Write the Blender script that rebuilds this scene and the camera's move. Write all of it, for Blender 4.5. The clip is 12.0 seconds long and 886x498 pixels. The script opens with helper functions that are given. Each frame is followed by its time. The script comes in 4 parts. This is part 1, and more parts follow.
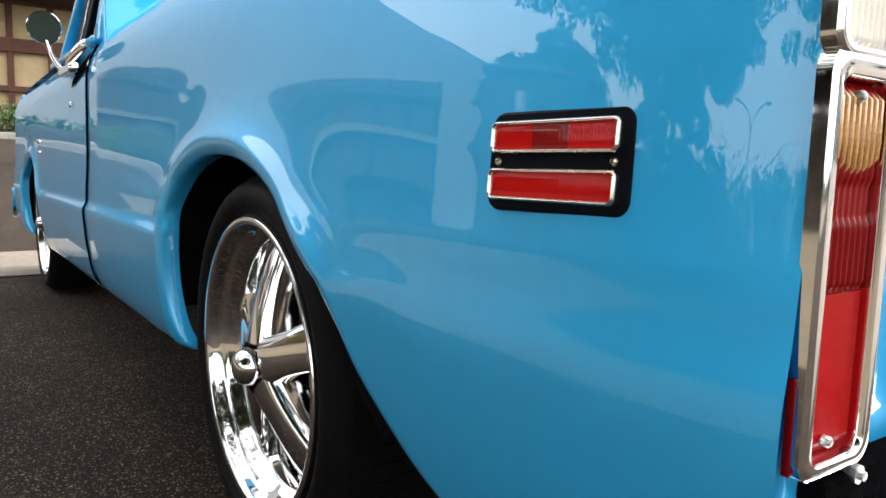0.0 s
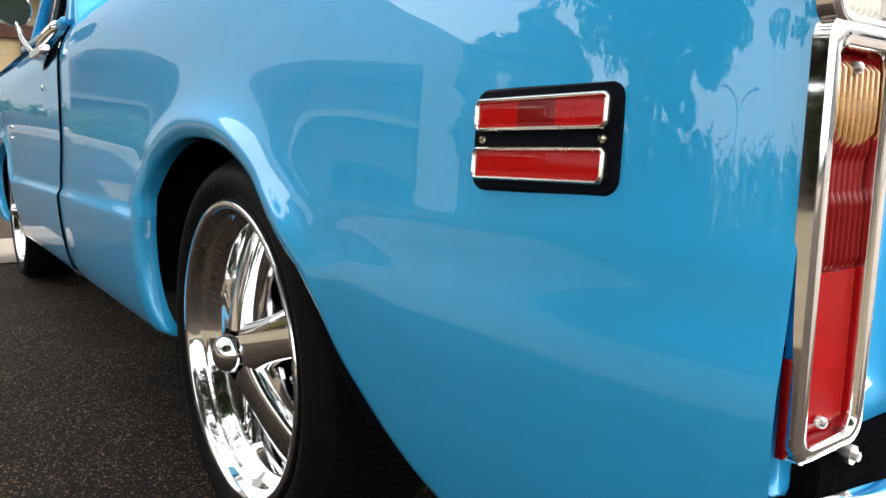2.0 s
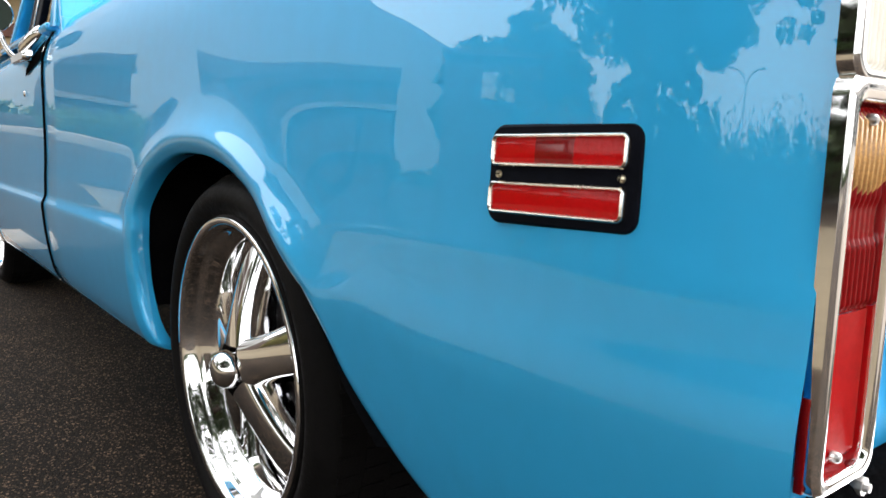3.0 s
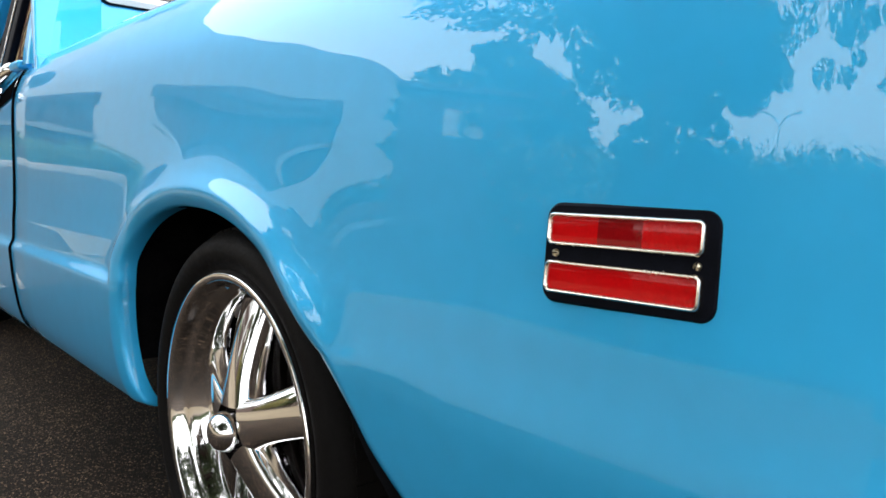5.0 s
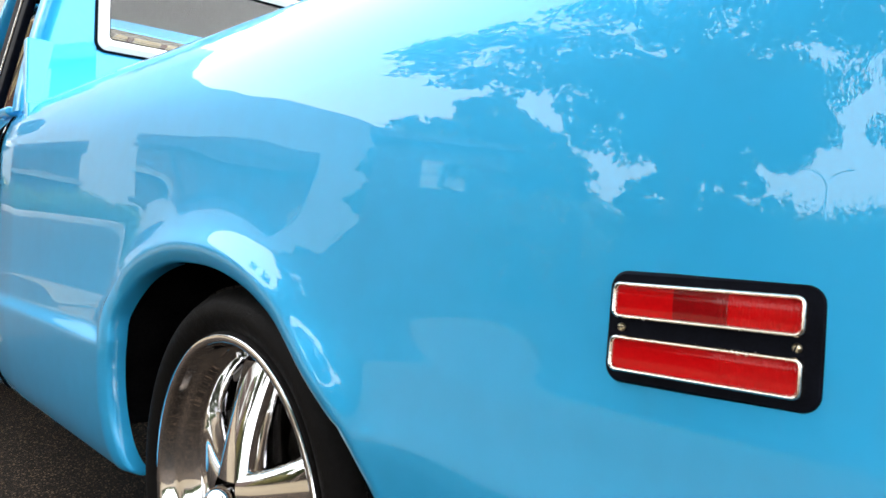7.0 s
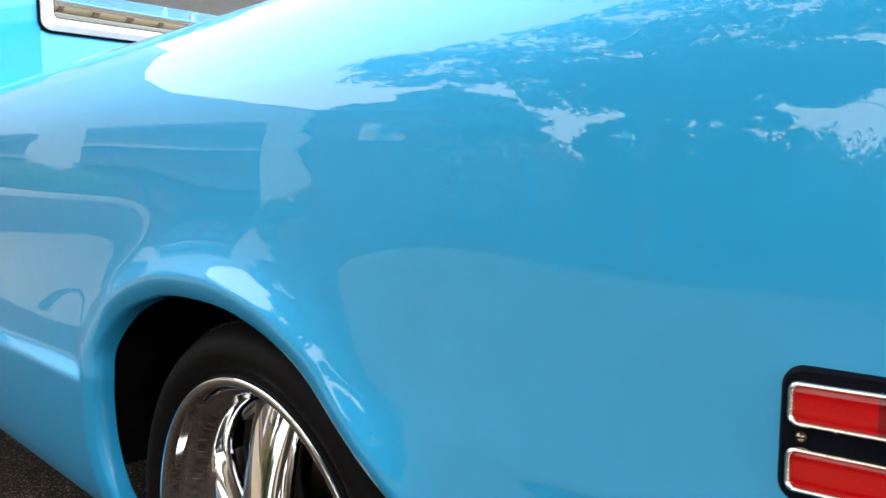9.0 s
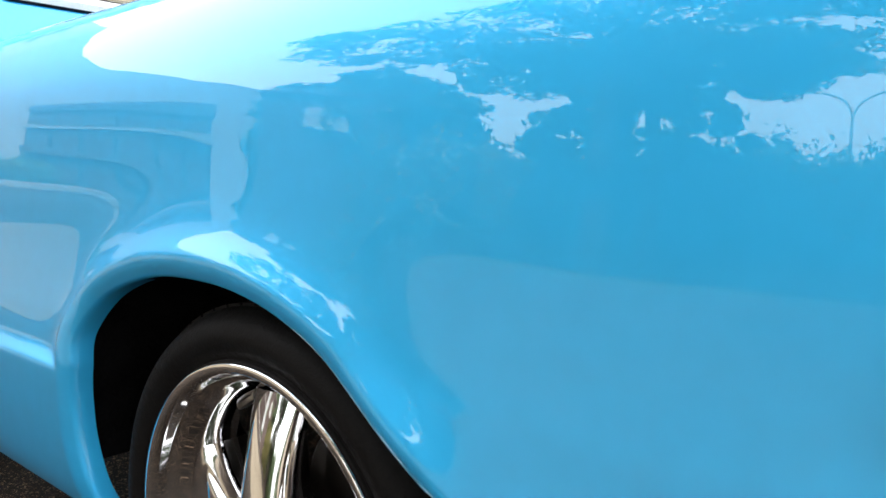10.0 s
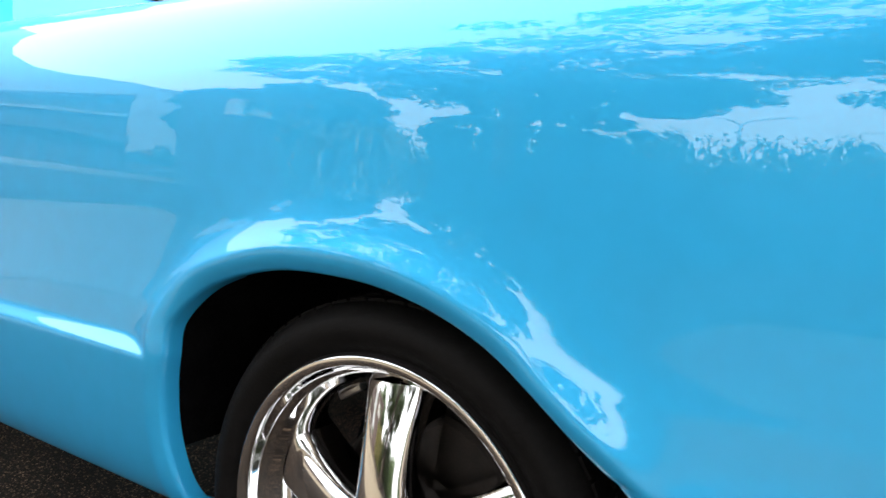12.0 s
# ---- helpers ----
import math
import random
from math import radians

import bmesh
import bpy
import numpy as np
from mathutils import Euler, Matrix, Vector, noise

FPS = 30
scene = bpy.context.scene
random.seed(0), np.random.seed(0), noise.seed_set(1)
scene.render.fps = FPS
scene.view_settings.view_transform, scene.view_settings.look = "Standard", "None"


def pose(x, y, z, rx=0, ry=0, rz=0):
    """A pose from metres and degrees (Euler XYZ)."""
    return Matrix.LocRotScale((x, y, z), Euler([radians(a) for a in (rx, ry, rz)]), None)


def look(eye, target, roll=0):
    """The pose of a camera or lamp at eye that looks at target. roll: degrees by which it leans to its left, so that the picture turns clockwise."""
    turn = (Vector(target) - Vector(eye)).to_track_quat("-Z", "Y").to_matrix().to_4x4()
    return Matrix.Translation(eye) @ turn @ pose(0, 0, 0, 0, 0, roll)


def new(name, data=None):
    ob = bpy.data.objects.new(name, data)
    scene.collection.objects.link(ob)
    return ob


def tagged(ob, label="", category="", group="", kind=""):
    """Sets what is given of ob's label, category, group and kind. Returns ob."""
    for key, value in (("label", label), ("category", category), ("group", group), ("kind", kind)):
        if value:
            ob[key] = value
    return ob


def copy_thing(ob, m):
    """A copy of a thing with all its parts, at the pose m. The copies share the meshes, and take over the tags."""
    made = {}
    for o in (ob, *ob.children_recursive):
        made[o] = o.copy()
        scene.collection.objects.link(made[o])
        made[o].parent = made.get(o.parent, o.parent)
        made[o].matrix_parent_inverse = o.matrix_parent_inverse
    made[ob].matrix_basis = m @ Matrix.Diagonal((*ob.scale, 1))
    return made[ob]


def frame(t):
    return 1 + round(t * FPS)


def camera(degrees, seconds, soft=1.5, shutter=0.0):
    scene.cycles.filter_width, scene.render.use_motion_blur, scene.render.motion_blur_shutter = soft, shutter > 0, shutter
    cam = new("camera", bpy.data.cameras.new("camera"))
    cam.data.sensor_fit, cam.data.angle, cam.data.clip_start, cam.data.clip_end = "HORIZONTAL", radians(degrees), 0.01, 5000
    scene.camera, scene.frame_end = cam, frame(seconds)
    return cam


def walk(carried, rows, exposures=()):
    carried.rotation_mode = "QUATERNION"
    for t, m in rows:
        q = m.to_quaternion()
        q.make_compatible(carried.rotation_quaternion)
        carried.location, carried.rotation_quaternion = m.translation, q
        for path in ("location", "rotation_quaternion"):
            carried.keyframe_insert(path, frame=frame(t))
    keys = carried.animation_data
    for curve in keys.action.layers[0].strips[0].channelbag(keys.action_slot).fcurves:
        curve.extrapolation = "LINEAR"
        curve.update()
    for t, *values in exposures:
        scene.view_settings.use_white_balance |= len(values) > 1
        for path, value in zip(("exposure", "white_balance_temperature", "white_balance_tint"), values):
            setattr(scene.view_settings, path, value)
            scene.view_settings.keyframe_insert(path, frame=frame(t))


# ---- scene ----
cam = camera(62.0, 12.0, soft=1.6, shutter=0.4)
PATH = [
    (0, pose(-0.3777, -1.2133, 0.6955, 83.13, -1.56, -34.52)),
    (0.5, pose(-0.3768, -1.2110, 0.6940, 82.51, -1.30, -34.98)),
    (1, pose(-0.3739, -1.2084, 0.6897, 82.30, -1.40, -35.27)),
    (1.5, pose(-0.3720, -1.2043, 0.6927, 81.84, -1.06, -35.64)),
    (2, pose(-0.3680, -1.1979, 0.6924, 81.83, -1.05, -35.93)),
    (2.5, pose(-0.3746, -1.1910, 0.6992, 81.85, -1.04, -36.52)),
    (3, pose(-0.4003, -1.1825, 0.7221, 81.76, -1.25, -37.67)),
    (5, pose(-0.4501, -1.1073, 0.7592, 84.24, -1.75, -41.03)),
    (5.5, pose(-0.4450, -1.0881, 0.7637, 84.90, -1.46, -41.18)),
    (6, pose(-0.4437, -1.0671, 0.7621, 86.15, -1.90, -41.53)),
    (6.5, pose(-0.4493, -1.0442, 0.7595, 87.62, -2.45, -42.03)),
    (7, pose(-0.4475, -1.0203, 0.7679, 88.17, -2.33, -42.41)),
    (9, pose(-0.4338, -0.8470, 0.8573, 84.30, 0.26, -45.96)),
    (9.5, pose(-0.4385, -0.7999, 0.8503, 83.70, 0.61, -48.43)),
    (9.8, pose(-0.4485, -0.7695, 0.8407, 83.76, -0.24, -49.42)),
    (10, pose(-0.4581, -0.7529, 0.8344, 83.79, -0.60, -49.81)),
    (10.5, pose(-0.4983, -0.7226, 0.8393, 83.18, -1.61, -50.79)),
    (11, pose(-0.5573, -0.6696, 0.8539, 82.35, -2.17, -52.83)),
    (11.5, pose(-0.6165, -0.6352, 0.8534, 82.66, -2.60, -54.52)),
    (12, pose(-0.6672, -0.5636, 0.8508, 82.97, -3.22, -56.46)),
]
walk(cam, PATH, exposures=[(0.0, 1.90), (3.0, 2.06), (5.0, 2.17), (7.0, 2.45), (9.0, 2.24), (10.0, 2.43), (11.0, 2.50), (12.0, 2.46)])

# ---- sky and sun ----
world = bpy.data.worlds.new("sky")
scene.world = world
world.use_nodes = True
wn = world.node_tree.nodes
sky = wn.new("ShaderNodeTexSky")
sky.sky_type = 'NISHITA'
sky.sun_disc = False
sky.sun_elevation = radians(44)
sky.sun_rotation = radians(88)
sky.dust_density = 8.0
sky.air_density = 1.2
haze = wn.new("ShaderNodeHueSaturation")     # thin high cloud takes the colour out of the sky
haze.inputs["Saturation"].default_value = 0.35
wn["Background"].inputs[1].default_value = 0.15
world.node_tree.links.new(sky.outputs[0], haze.inputs["Color"])
veil = wn.new("ShaderNodeMix")               # even layer of cloud
veil.data_type = 'RGBA'
veil.inputs[0].default_value = 0.5
veil.inputs[7].default_value = (8.6, 8.5, 8.45, 1)
world.node_tree.links.new(haze.outputs[0], veil.inputs[6])
world.node_tree.links.new(veil.outputs[2], wn["Background"].inputs[0])
sun_data = bpy.data.lights.new("sun", 'SUN')
sun_data.energy = 1.05
sun_data.angle = radians(2)
sun_data.color = (1.0, 0.95, 0.86)
sun = new("sun", sun_data)
sun.matrix_world = look((29.5, 1.0, 29), (0, 0, 0))

# ---- materials ----


def material(name, color=(0.5, 0.5, 0.5), rough=0.5, metal=0.0, coat=0.0, coat_rough=0.03, spread=0.0, scale=20.0, bump=0.0, bump_scale=200.0, trans=0.0, ior=1.45, rough_var=0.0, spec=0.5, coat_ior=1.5):
    """Principled surface whose colour and gloss drift at two scales."""
    m = bpy.data.materials.new(name)
    m.use_nodes = True
    nt = m.node_tree
    b = nt.nodes["Principled BSDF"]
    b.inputs["Base Color"].default_value = (*color, 1)
    b.inputs["Roughness"].default_value = rough
    b.inputs["Metallic"].default_value = metal
    b.inputs["Coat Weight"].default_value = coat
    b.inputs["Coat Roughness"].default_value = coat_rough
    b.inputs["Coat IOR"].default_value = coat_ior
    b.inputs["Transmission Weight"].default_value = trans
    b.inputs["IOR"].default_value = ior
    b.inputs["Specular IOR Level"].default_value = spec
    co = nt.nodes.new("ShaderNodeTexCoord")
    if spread or rough_var:
        n1 = nt.nodes.new("ShaderNodeTexNoise")
        n1.inputs["Scale"].default_value = scale
        n1.inputs["Detail"].default_value = 6
        n2 = nt.nodes.new("ShaderNodeTexNoise")
        n2.inputs["Scale"].default_value = scale * 9
        n2.inputs["Detail"].default_value = 3
        add = nt.nodes.new("ShaderNodeMath")
        add.operation = 'ADD'
        for n in (n1, n2):
            nt.links.new(co.outputs["Object"], n.inputs["Vector"])
        nt.links.new(n1.outputs[0], add.inputs[0])
        nt.links.new(n2.outputs[0], add.inputs[1])
        if spread:
            r = nt.nodes.new("ShaderNodeMapRange")
            r.inputs[1].default_value, r.inputs[2].default_value = 0.7, 1.3
            nt.links.new(add.outputs[0], r.inputs[0])
            mix = nt.nodes.new("ShaderNodeMix")
            mix.data_type = 'RGBA'
            mix.inputs[6].default_value = (*[c * (1 - spread) for c in color], 1)
            mix.inputs[7].default_value = (*[min(1, c * (1 + spread)) for c in color], 1)
            nt.links.new(r.outputs[0], mix.inputs[0])
            nt.links.new(mix.outputs[2], b.inputs["Base Color"])
        if rough_var:
            r2 = nt.nodes.new("ShaderNodeMapRange")
            r2.inputs[1].default_value, r2.inputs[2].default_value = 0.7, 1.3
            r2.inputs[3].default_value, r2.inputs[4].default_value = max(0, rough - rough_var), rough + rough_var
            nt.links.new(add.outputs[0], r2.inputs[0])
            nt.links.new(r2.outputs[0], b.inputs["Roughness"])
    if bump:
        n3 = nt.nodes.new("ShaderNodeTexNoise")
        n3.inputs["Scale"].default_value = bump_scale
        n3.inputs["Detail"].default_value = 4
        nt.links.new(co.outputs["Object"], n3.inputs["Vector"])
        bp = nt.nodes.new("ShaderNodeBump")
        bp.inputs["Strength"].default_value = bump
        bp.inputs["Distance"].default_value = 0.01
        nt.links.new(n3.outputs[0], bp.inputs["Height"])
        nt.links.new(bp.outputs[0], b.inputs["Normal"])
    return m


PAINT = material("blue_paint", (0.033, 0.452, 0.86), 0.45, 0.42, 1.0, 0.012, spread=0.03, scale=3.0, spec=0.15, coat_ior=1.60)
CHROME = material("chrome", (0.86, 0.86, 0.87), 0.045, 1.0, rough_var=0.025, scale=15)
STEEL = material("dull_steel", (0.45, 0.44, 0.43), 0.35, 1.0, spread=0.2, scale=30)
RUBBER = material("tyre_rubber", (0.0065, 0.006, 0.006), 0.62, spec=0.09, spread=0.35, scale=12, bump=0.15, bump_scale=300, rough_var=0.12)
BLACK = material("black_plastic", (0.004, 0.005, 0.009), 0.55, spec=0.05, spread=0.3, scale=60, bump=0.05, bump_scale=900)
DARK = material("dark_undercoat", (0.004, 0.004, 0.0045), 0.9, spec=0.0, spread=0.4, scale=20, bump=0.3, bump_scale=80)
REDLENS = material("red_lens", (0.56, 0.003, 0.005), 0.12, spec=0.2, coat=0.35, coat_rough=0.03, spread=0.08, scale=40, ior=1.49)
REDTAIL = material("red_tail_lens", (0.20, 0.003, 0.004), 0.25, spec=0.12, coat=0.1, coat_rough=0.03, spread=0.12, scale=25, ior=1.49)
REDBLOCK = material("bright_red_lens", (0.33, 0.003, 0.004), 0.25, spec=0.06, coat=0.03, coat_rough=0.02, spread=0.15, scale=14, ior=1.49)
AMBER = material("amber_rib", (0.62, 0.36, 0.13), 0.18, spec=0.5, coat=0.4, coat_rough=0.03, spread=0.25, scale=60, ior=1.49)
REDDEEP = material("deep_red_lens", (0.24, 0.002, 0.004), 0.12, spec=0.3, coat=0.45, coat_rough=0.03, spread=0.15, scale=60, ior=1.49)
TRIM = material("satin_trim", (0.70, 0.64, 0.56), 0.22, 1.0, rough_var=0.06, scale=40)
SEAT = material("grey_vinyl", (0.22, 0.22, 0.21), 0.55, spread=0.15, scale=8, bump=0.1, bump_scale=120)
CLEARLENS = material("clear_lens", (0.80, 0.76, 0.66), 0.15, coat=0.8, spread=0.06, scale=40)
BRASS = material("zinc_screw", (0.62, 0.55, 0.40), 0.3, 1.0, spread=0.2, scale=300)
# the dark teal reflection is put into the mirror's own tint
MIRROR = material("mirror_glass", (0.075, 0.12, 0.135), 0.02, 1.0)
WHITEGASKET = material("white_gasket", (0.72, 0.72, 0.70), 0.4, spread=0.08, scale=30)
BRAKE = material("brake_iron", (0.016, 0.012, 0.010), 0.6, 0.4, spread=0.4, scale=40)
CONCRETE = material("concrete", (0.155, 0.130, 0.105), 0.85, spread=0.18, scale=2.0, bump=0.3, bump_scale=60)
STUCCO = material("pale_stucco", (0.54, 0.525, 0.50), 0.85, spread=0.07, scale=1.5, bump=0.25, bump_scale=50)
TAN = material("tan_panel", (0.50, 0.38, 0.21), 0.6, spread=0.1, scale=0.8)
BEAM = material("brown_beam", (0.10, 0.036, 0.02), 0.6, spread=0.25, scale=3)
LANE = material("sunlit_concrete", (0.098, 0.077, 0.046), 0.85, spread=0.15, scale=0.7, bump=0.25, bump_scale=60)
KERB = material("weathered_kerb", (0.30, 0.28, 0.25), 0.85, spread=0.2, scale=3, bump=0.3, bump_scale=60)
GREYBEAM = material("grey_beam", (0.17, 0.165, 0.155), 0.7, spread=0.1, scale=2)
# matt pale colour in place of sky reflected by the panes
PANE = material("sky_painted_pane", (0.36, 0.36, 0.35), 0.5, spread=0.08, scale=2)
# roof colour, also painted on the wing walls that lie in shade
ROOFDARK = material("dark_roof_and_shaded_wall", (0.05, 0.035, 0.03), 0.8, spread=0.3, scale=4, bump=0.3, bump_scale=20)
DARKGLASS = material("dark_glazing", (0.02, 0.03, 0.035), 0.05, 0.0, spread=0.2, scale=1)
BARK = material("bark", (0.035, 0.026, 0.02), 0.9, spread=0.4, scale=6, bump=0.8, bump_scale=25)
# grey of the dimmer low sky, for the added sheet beyond the buildings
LOWSKY = material("grey_low_sky", (0.150, 0.153, 0.150), 0.95, spread=0.06, scale=0.02, spec=0.0)
POLE = material("galvanised_pole", (0.30, 0.31, 0.31), 0.5, 0.6, spread=0.15, scale=8)
WHITEPAINT = material("white_paint", (0.80, 0.80, 0.78), 0.5, spread=0.04, scale=5)


def leaf_material(name, dark, light):
    m = bpy.data.materials.new(name)
    m.use_nodes = True
    nt = m.node_tree
    b = nt.nodes["Principled BSDF"]
    g = nt.nodes.new("ShaderNodeNewGeometry")
    ramp = nt.nodes.new("ShaderNodeMix")
    ramp.data_type = 'RGBA'
    ramp.inputs[6].default_value = (*dark, 1)
    ramp.inputs[7].default_value = (*light, 1)
    nt.links.new(g.outputs["Random Per Island"], ramp.inputs[0])
    nt.links.new(ramp.outputs[2], b.inputs["Base Color"])
    b.inputs["Roughness"].default_value = 0.5
    return m


LEAF = leaf_material("tree_leaf", (0.018, 0.035, 0.010), (0.06, 0.095, 0.028))
# sunlight on the shrubs is put into a brighter, warmer leaf colour
SHRUB = leaf_material("sunlit_shrub_leaf", (0.060, 0.065, 0.018), (0.190, 0.165, 0.050))
HEDGE = leaf_material("hedge_leaf", (0.018, 0.05, 0.008), (0.065, 0.14, 0.022))


def asphalt_material():
    m = bpy.data.materials.new("asphalt")
    m.use_nodes = True
    nt = m.node_tree
    b = nt.nodes["Principled BSDF"]
    co = nt.nodes.new("ShaderNodeTexCoord")
    vo = nt.nodes.new("ShaderNodeTexVoronoi")
    vo.inputs["Scale"].default_value = 260
    big = nt.nodes.new("ShaderNodeTexNoise")
    big.inputs["Scale"].default_value = 2.2
    big.inputs["Detail"].default_value = 8
    fine = nt.nodes.new("ShaderNodeTexNoise")
    fine.inputs["Scale"].default_value = 60
    fine.inputs["Detail"].default_value = 5
    for n in (vo, big, fine):
        nt.links.new(co.outputs["Object"], n.inputs["Vector"])
    stone = nt.nodes.new("ShaderNodeValToRGB")
    e = stone.color_ramp.elements
    e[0].position, e[0].color = 0.35, (0.0070, 0.0045, 0.0028, 1)
    e[1].position, e[1].color = 0.97, (0.30, 0.20, 0.125, 1)
    mid = stone.color_ramp.elements.new(0.74)
    mid.color = (0.0180, 0.0118, 0.0075, 1)
    nt.links.new(vo.outputs["Color"], stone.inputs[0])
    mix = nt.nodes.new("ShaderNodeMix")
    mix.data_type, mix.blend_type = 'RGBA', 'MULTIPLY'
    mix.inputs[0].default_value = 1.0
    tone = nt.nodes.new("ShaderNodeMapRange")
    tone.inputs[1].default_value, tone.inputs[2].default_value = 0.3, 0.7
    tone.inputs[3].default_value, tone.inputs[4].default_value = 0.65, 1.35
    nt.links.new(big.outputs[0], tone.inputs[0])
    nt.links.new(stone.outputs[0], mix.inputs[6])
    nt.links.new(tone.outputs[0], mix.inputs[7])
    nt.links.new(mix.outputs[2], b.inputs["Base Color"])
    b.inputs["Roughness"].default_value = 0.9
    b.inputs["Specular IOR Level"].default_value = 0.2
    h = nt.nodes.new("ShaderNodeMath")
    h.operation = 'SUBTRACT'
    nt.links.new(fine.outputs[0], h.inputs[0])
    nt.links.new(vo.outputs["Distance"], h.inputs[1])
    bp = nt.nodes.new("ShaderNodeBump")
    bp.inputs["Strength"].default_value = 0.8
    bp.inputs["Distance"].default_value = 0.006
    nt.links.new(h.outputs[0], bp.inputs["Height"])
    nt.links.new(bp.outputs[0], b.inputs["Normal"])
    return m


ASPHALT = asphalt_material()

# ---- small mesh tools ----


def part(name, bm, mat, parent=None, label="", smooth=True, sharp=40):
    me = bpy.data.meshes.new(name)
    bm.to_mesh(me)
    bm.free()
    return finish(name, me, mat, parent, label, smooth, sharp)


def finish(name, me, mat, parent=None, label="", smooth=True, sharp=40):
    if mat:
        me.materials.append(mat)
    if smooth:
        for p in me.polygons:
            p.use_smooth = True
        if sharp:
            me.set_sharp_from_angle(angle=radians(sharp))
    ob = new(name, me)
    if parent:
        ob.parent = parent
    if label:
        tagged(ob, label)
    return ob


def sheet(P, close_u=False, close_v=False, flip=False, name="sheet"):
    """Mesh of a grid of points P[rows, columns, 3]."""
    P = np.asarray(P, dtype=float)
    n, m = P.shape[:2]
    idx = np.arange(n * m).reshape(n, m)
    if close_u:
        idx = np.vstack([idx, idx[:1]])
    if close_v:
        idx = np.hstack([idx, idx[:, :1]])
    f = np.stack([idx[:-1, :-1], idx[1:, :-1], idx[1:, 1:], idx[:-1, 1:]], -1).reshape(-1, 4)
    if flip:
        f = f[:, ::-1]
    me = bpy.data.meshes.new(name)
    me.from_pydata(P.reshape(-1, 3).tolist(), [], f.tolist())
    return me


def box(x0, x1, y0, y1, z0, z1, bevel=0.0, seg=2):
    bm = bmesh.new()
    bmesh.ops.create_cube(bm, size=1, matrix=Matrix.Translation(((x0 + x1) / 2, (y0 + y1) / 2, (z0 + z1) / 2)) @ Matrix.Diagonal((x1 - x0, y1 - y0, z1 - z0, 1)))
    if bevel:
        bmesh.ops.bevel(bm, geom=bm.edges[:], offset=bevel, segments=seg, affect='EDGES', profile=0.5)
    return bm


def rounded_outline(w, h, r, n=6):
    """Outline of a rounded rectangle about the origin."""
    pts = []
    for cx, cy, a0 in ((w / 2 - r, h / 2 - r, 0), (-w / 2 + r, h / 2 - r, 90), (-w / 2 + r, -h / 2 + r, 180), (w / 2 - r, -h / 2 + r, 270)):
        for k in range(n + 1):
            a = radians(a0 + 90 * k / n)
            pts.append((cx + r * math.cos(a), cy + r * math.sin(a)))
    return pts


def plate(levels, m, cap_first=False, cap_last=True):
    """Stack of outlines (list of (points2d, height)) joined to one solid; m maps (u, v, height) to the world."""
    bm = bmesh.new()
    rings = [[bm.verts.new(m @ Vector((u, v, h))) for u, v in pts] for pts, h in levels]
    n = len(rings[0])
    for a, b in zip(rings, rings[1:]):
        for k in range(n):
            bm.faces.new((a[k], a[(k + 1) % n], b[(k + 1) % n], b[k]))
    if cap_last:
        bm.faces.new(rings[-1])
    if cap_first:
        bm.faces.new(rings[0][::-1])
    bmesh.ops.recalc_face_normals(bm, faces=bm.faces[:])
    return bm


def lathe(profile, n=64, m=None):
    """Turn (radius, height) pairs about the z axis; m places it."""
    m = m or Matrix.Identity(4)
    P = []
    for k in range(n):
        a = 2 * math.pi * k / n
        P.append([m @ Vector((r * math.cos(a), r * math.sin(a), h)) for r, h in profile])
    return sheet(P, close_u=True)


def tube(points, radius, n=10, name="tube"):
    """Round bar along points; radius may be one value or one for each point."""
    bm = bmesh.new()
    pts = [Vector(p) for p in points]
    rad = radius if hasattr(radius, "__len__") else [radius] * len(pts)
    rings = []
    for i, p in enumerate(pts):
        d = (pts[min(i + 1, len(pts) - 1)] - pts[max(i - 1, 0)]).normalized()
        q = d.to_track_quat('Z', 'Y')
        rings.append([bm.verts.new(p + q @ Vector((rad[i] * math.cos(2 * math.pi * k / n), rad[i] * math.sin(2 * math.pi * k / n), 0))) for k in range(n)])
    for a, b in zip(rings, rings[1:]):
        for k in range(n):
            bm.faces.new((a[k], a[(k + 1) % n], b[(k + 1) % n], b[k]))
    bm.faces.new(rings[0][::-1])
    bm.faces.new(rings[-1])
    return bm


def catmull(pts, per=12):
    pts = [np.array(p, float) for p in pts]
    pts = [2 * pts[0] - pts[1]] + pts + [2 * pts[-1] - pts[-2]]
    out = []
    for a, b, c, d in zip(pts, pts[1:], pts[2:], pts[3:]):
        for k in range(per):
            t = k / per
            out.append(0.5 * (2 * b + (c - a) * t + (2 * a - 5 * b + 4 * c - d) * t * t + (3 * b - a - 3 * c + d) * t ** 3))
    out.append(pts[-2])
    return np.array(out)


def resample(P, n):
    s = np.concatenate([[0], np.cumsum(np.linalg.norm(np.diff(P, axis=0), axis=1))])
    u = np.linspace(0, s[-1], n)
    return np.stack([np.interp(u, s, P[:, k]) for k in range(P.shape[1])], 1)


# ---- pickup truck: side panels ----
RAKE = 0.0145          # the body sits a little higher at the tail
MID = 0.99             # centre line of the truck
CREASE = 0.531
TAIL = -0.968
BED_FRONT = 1.308
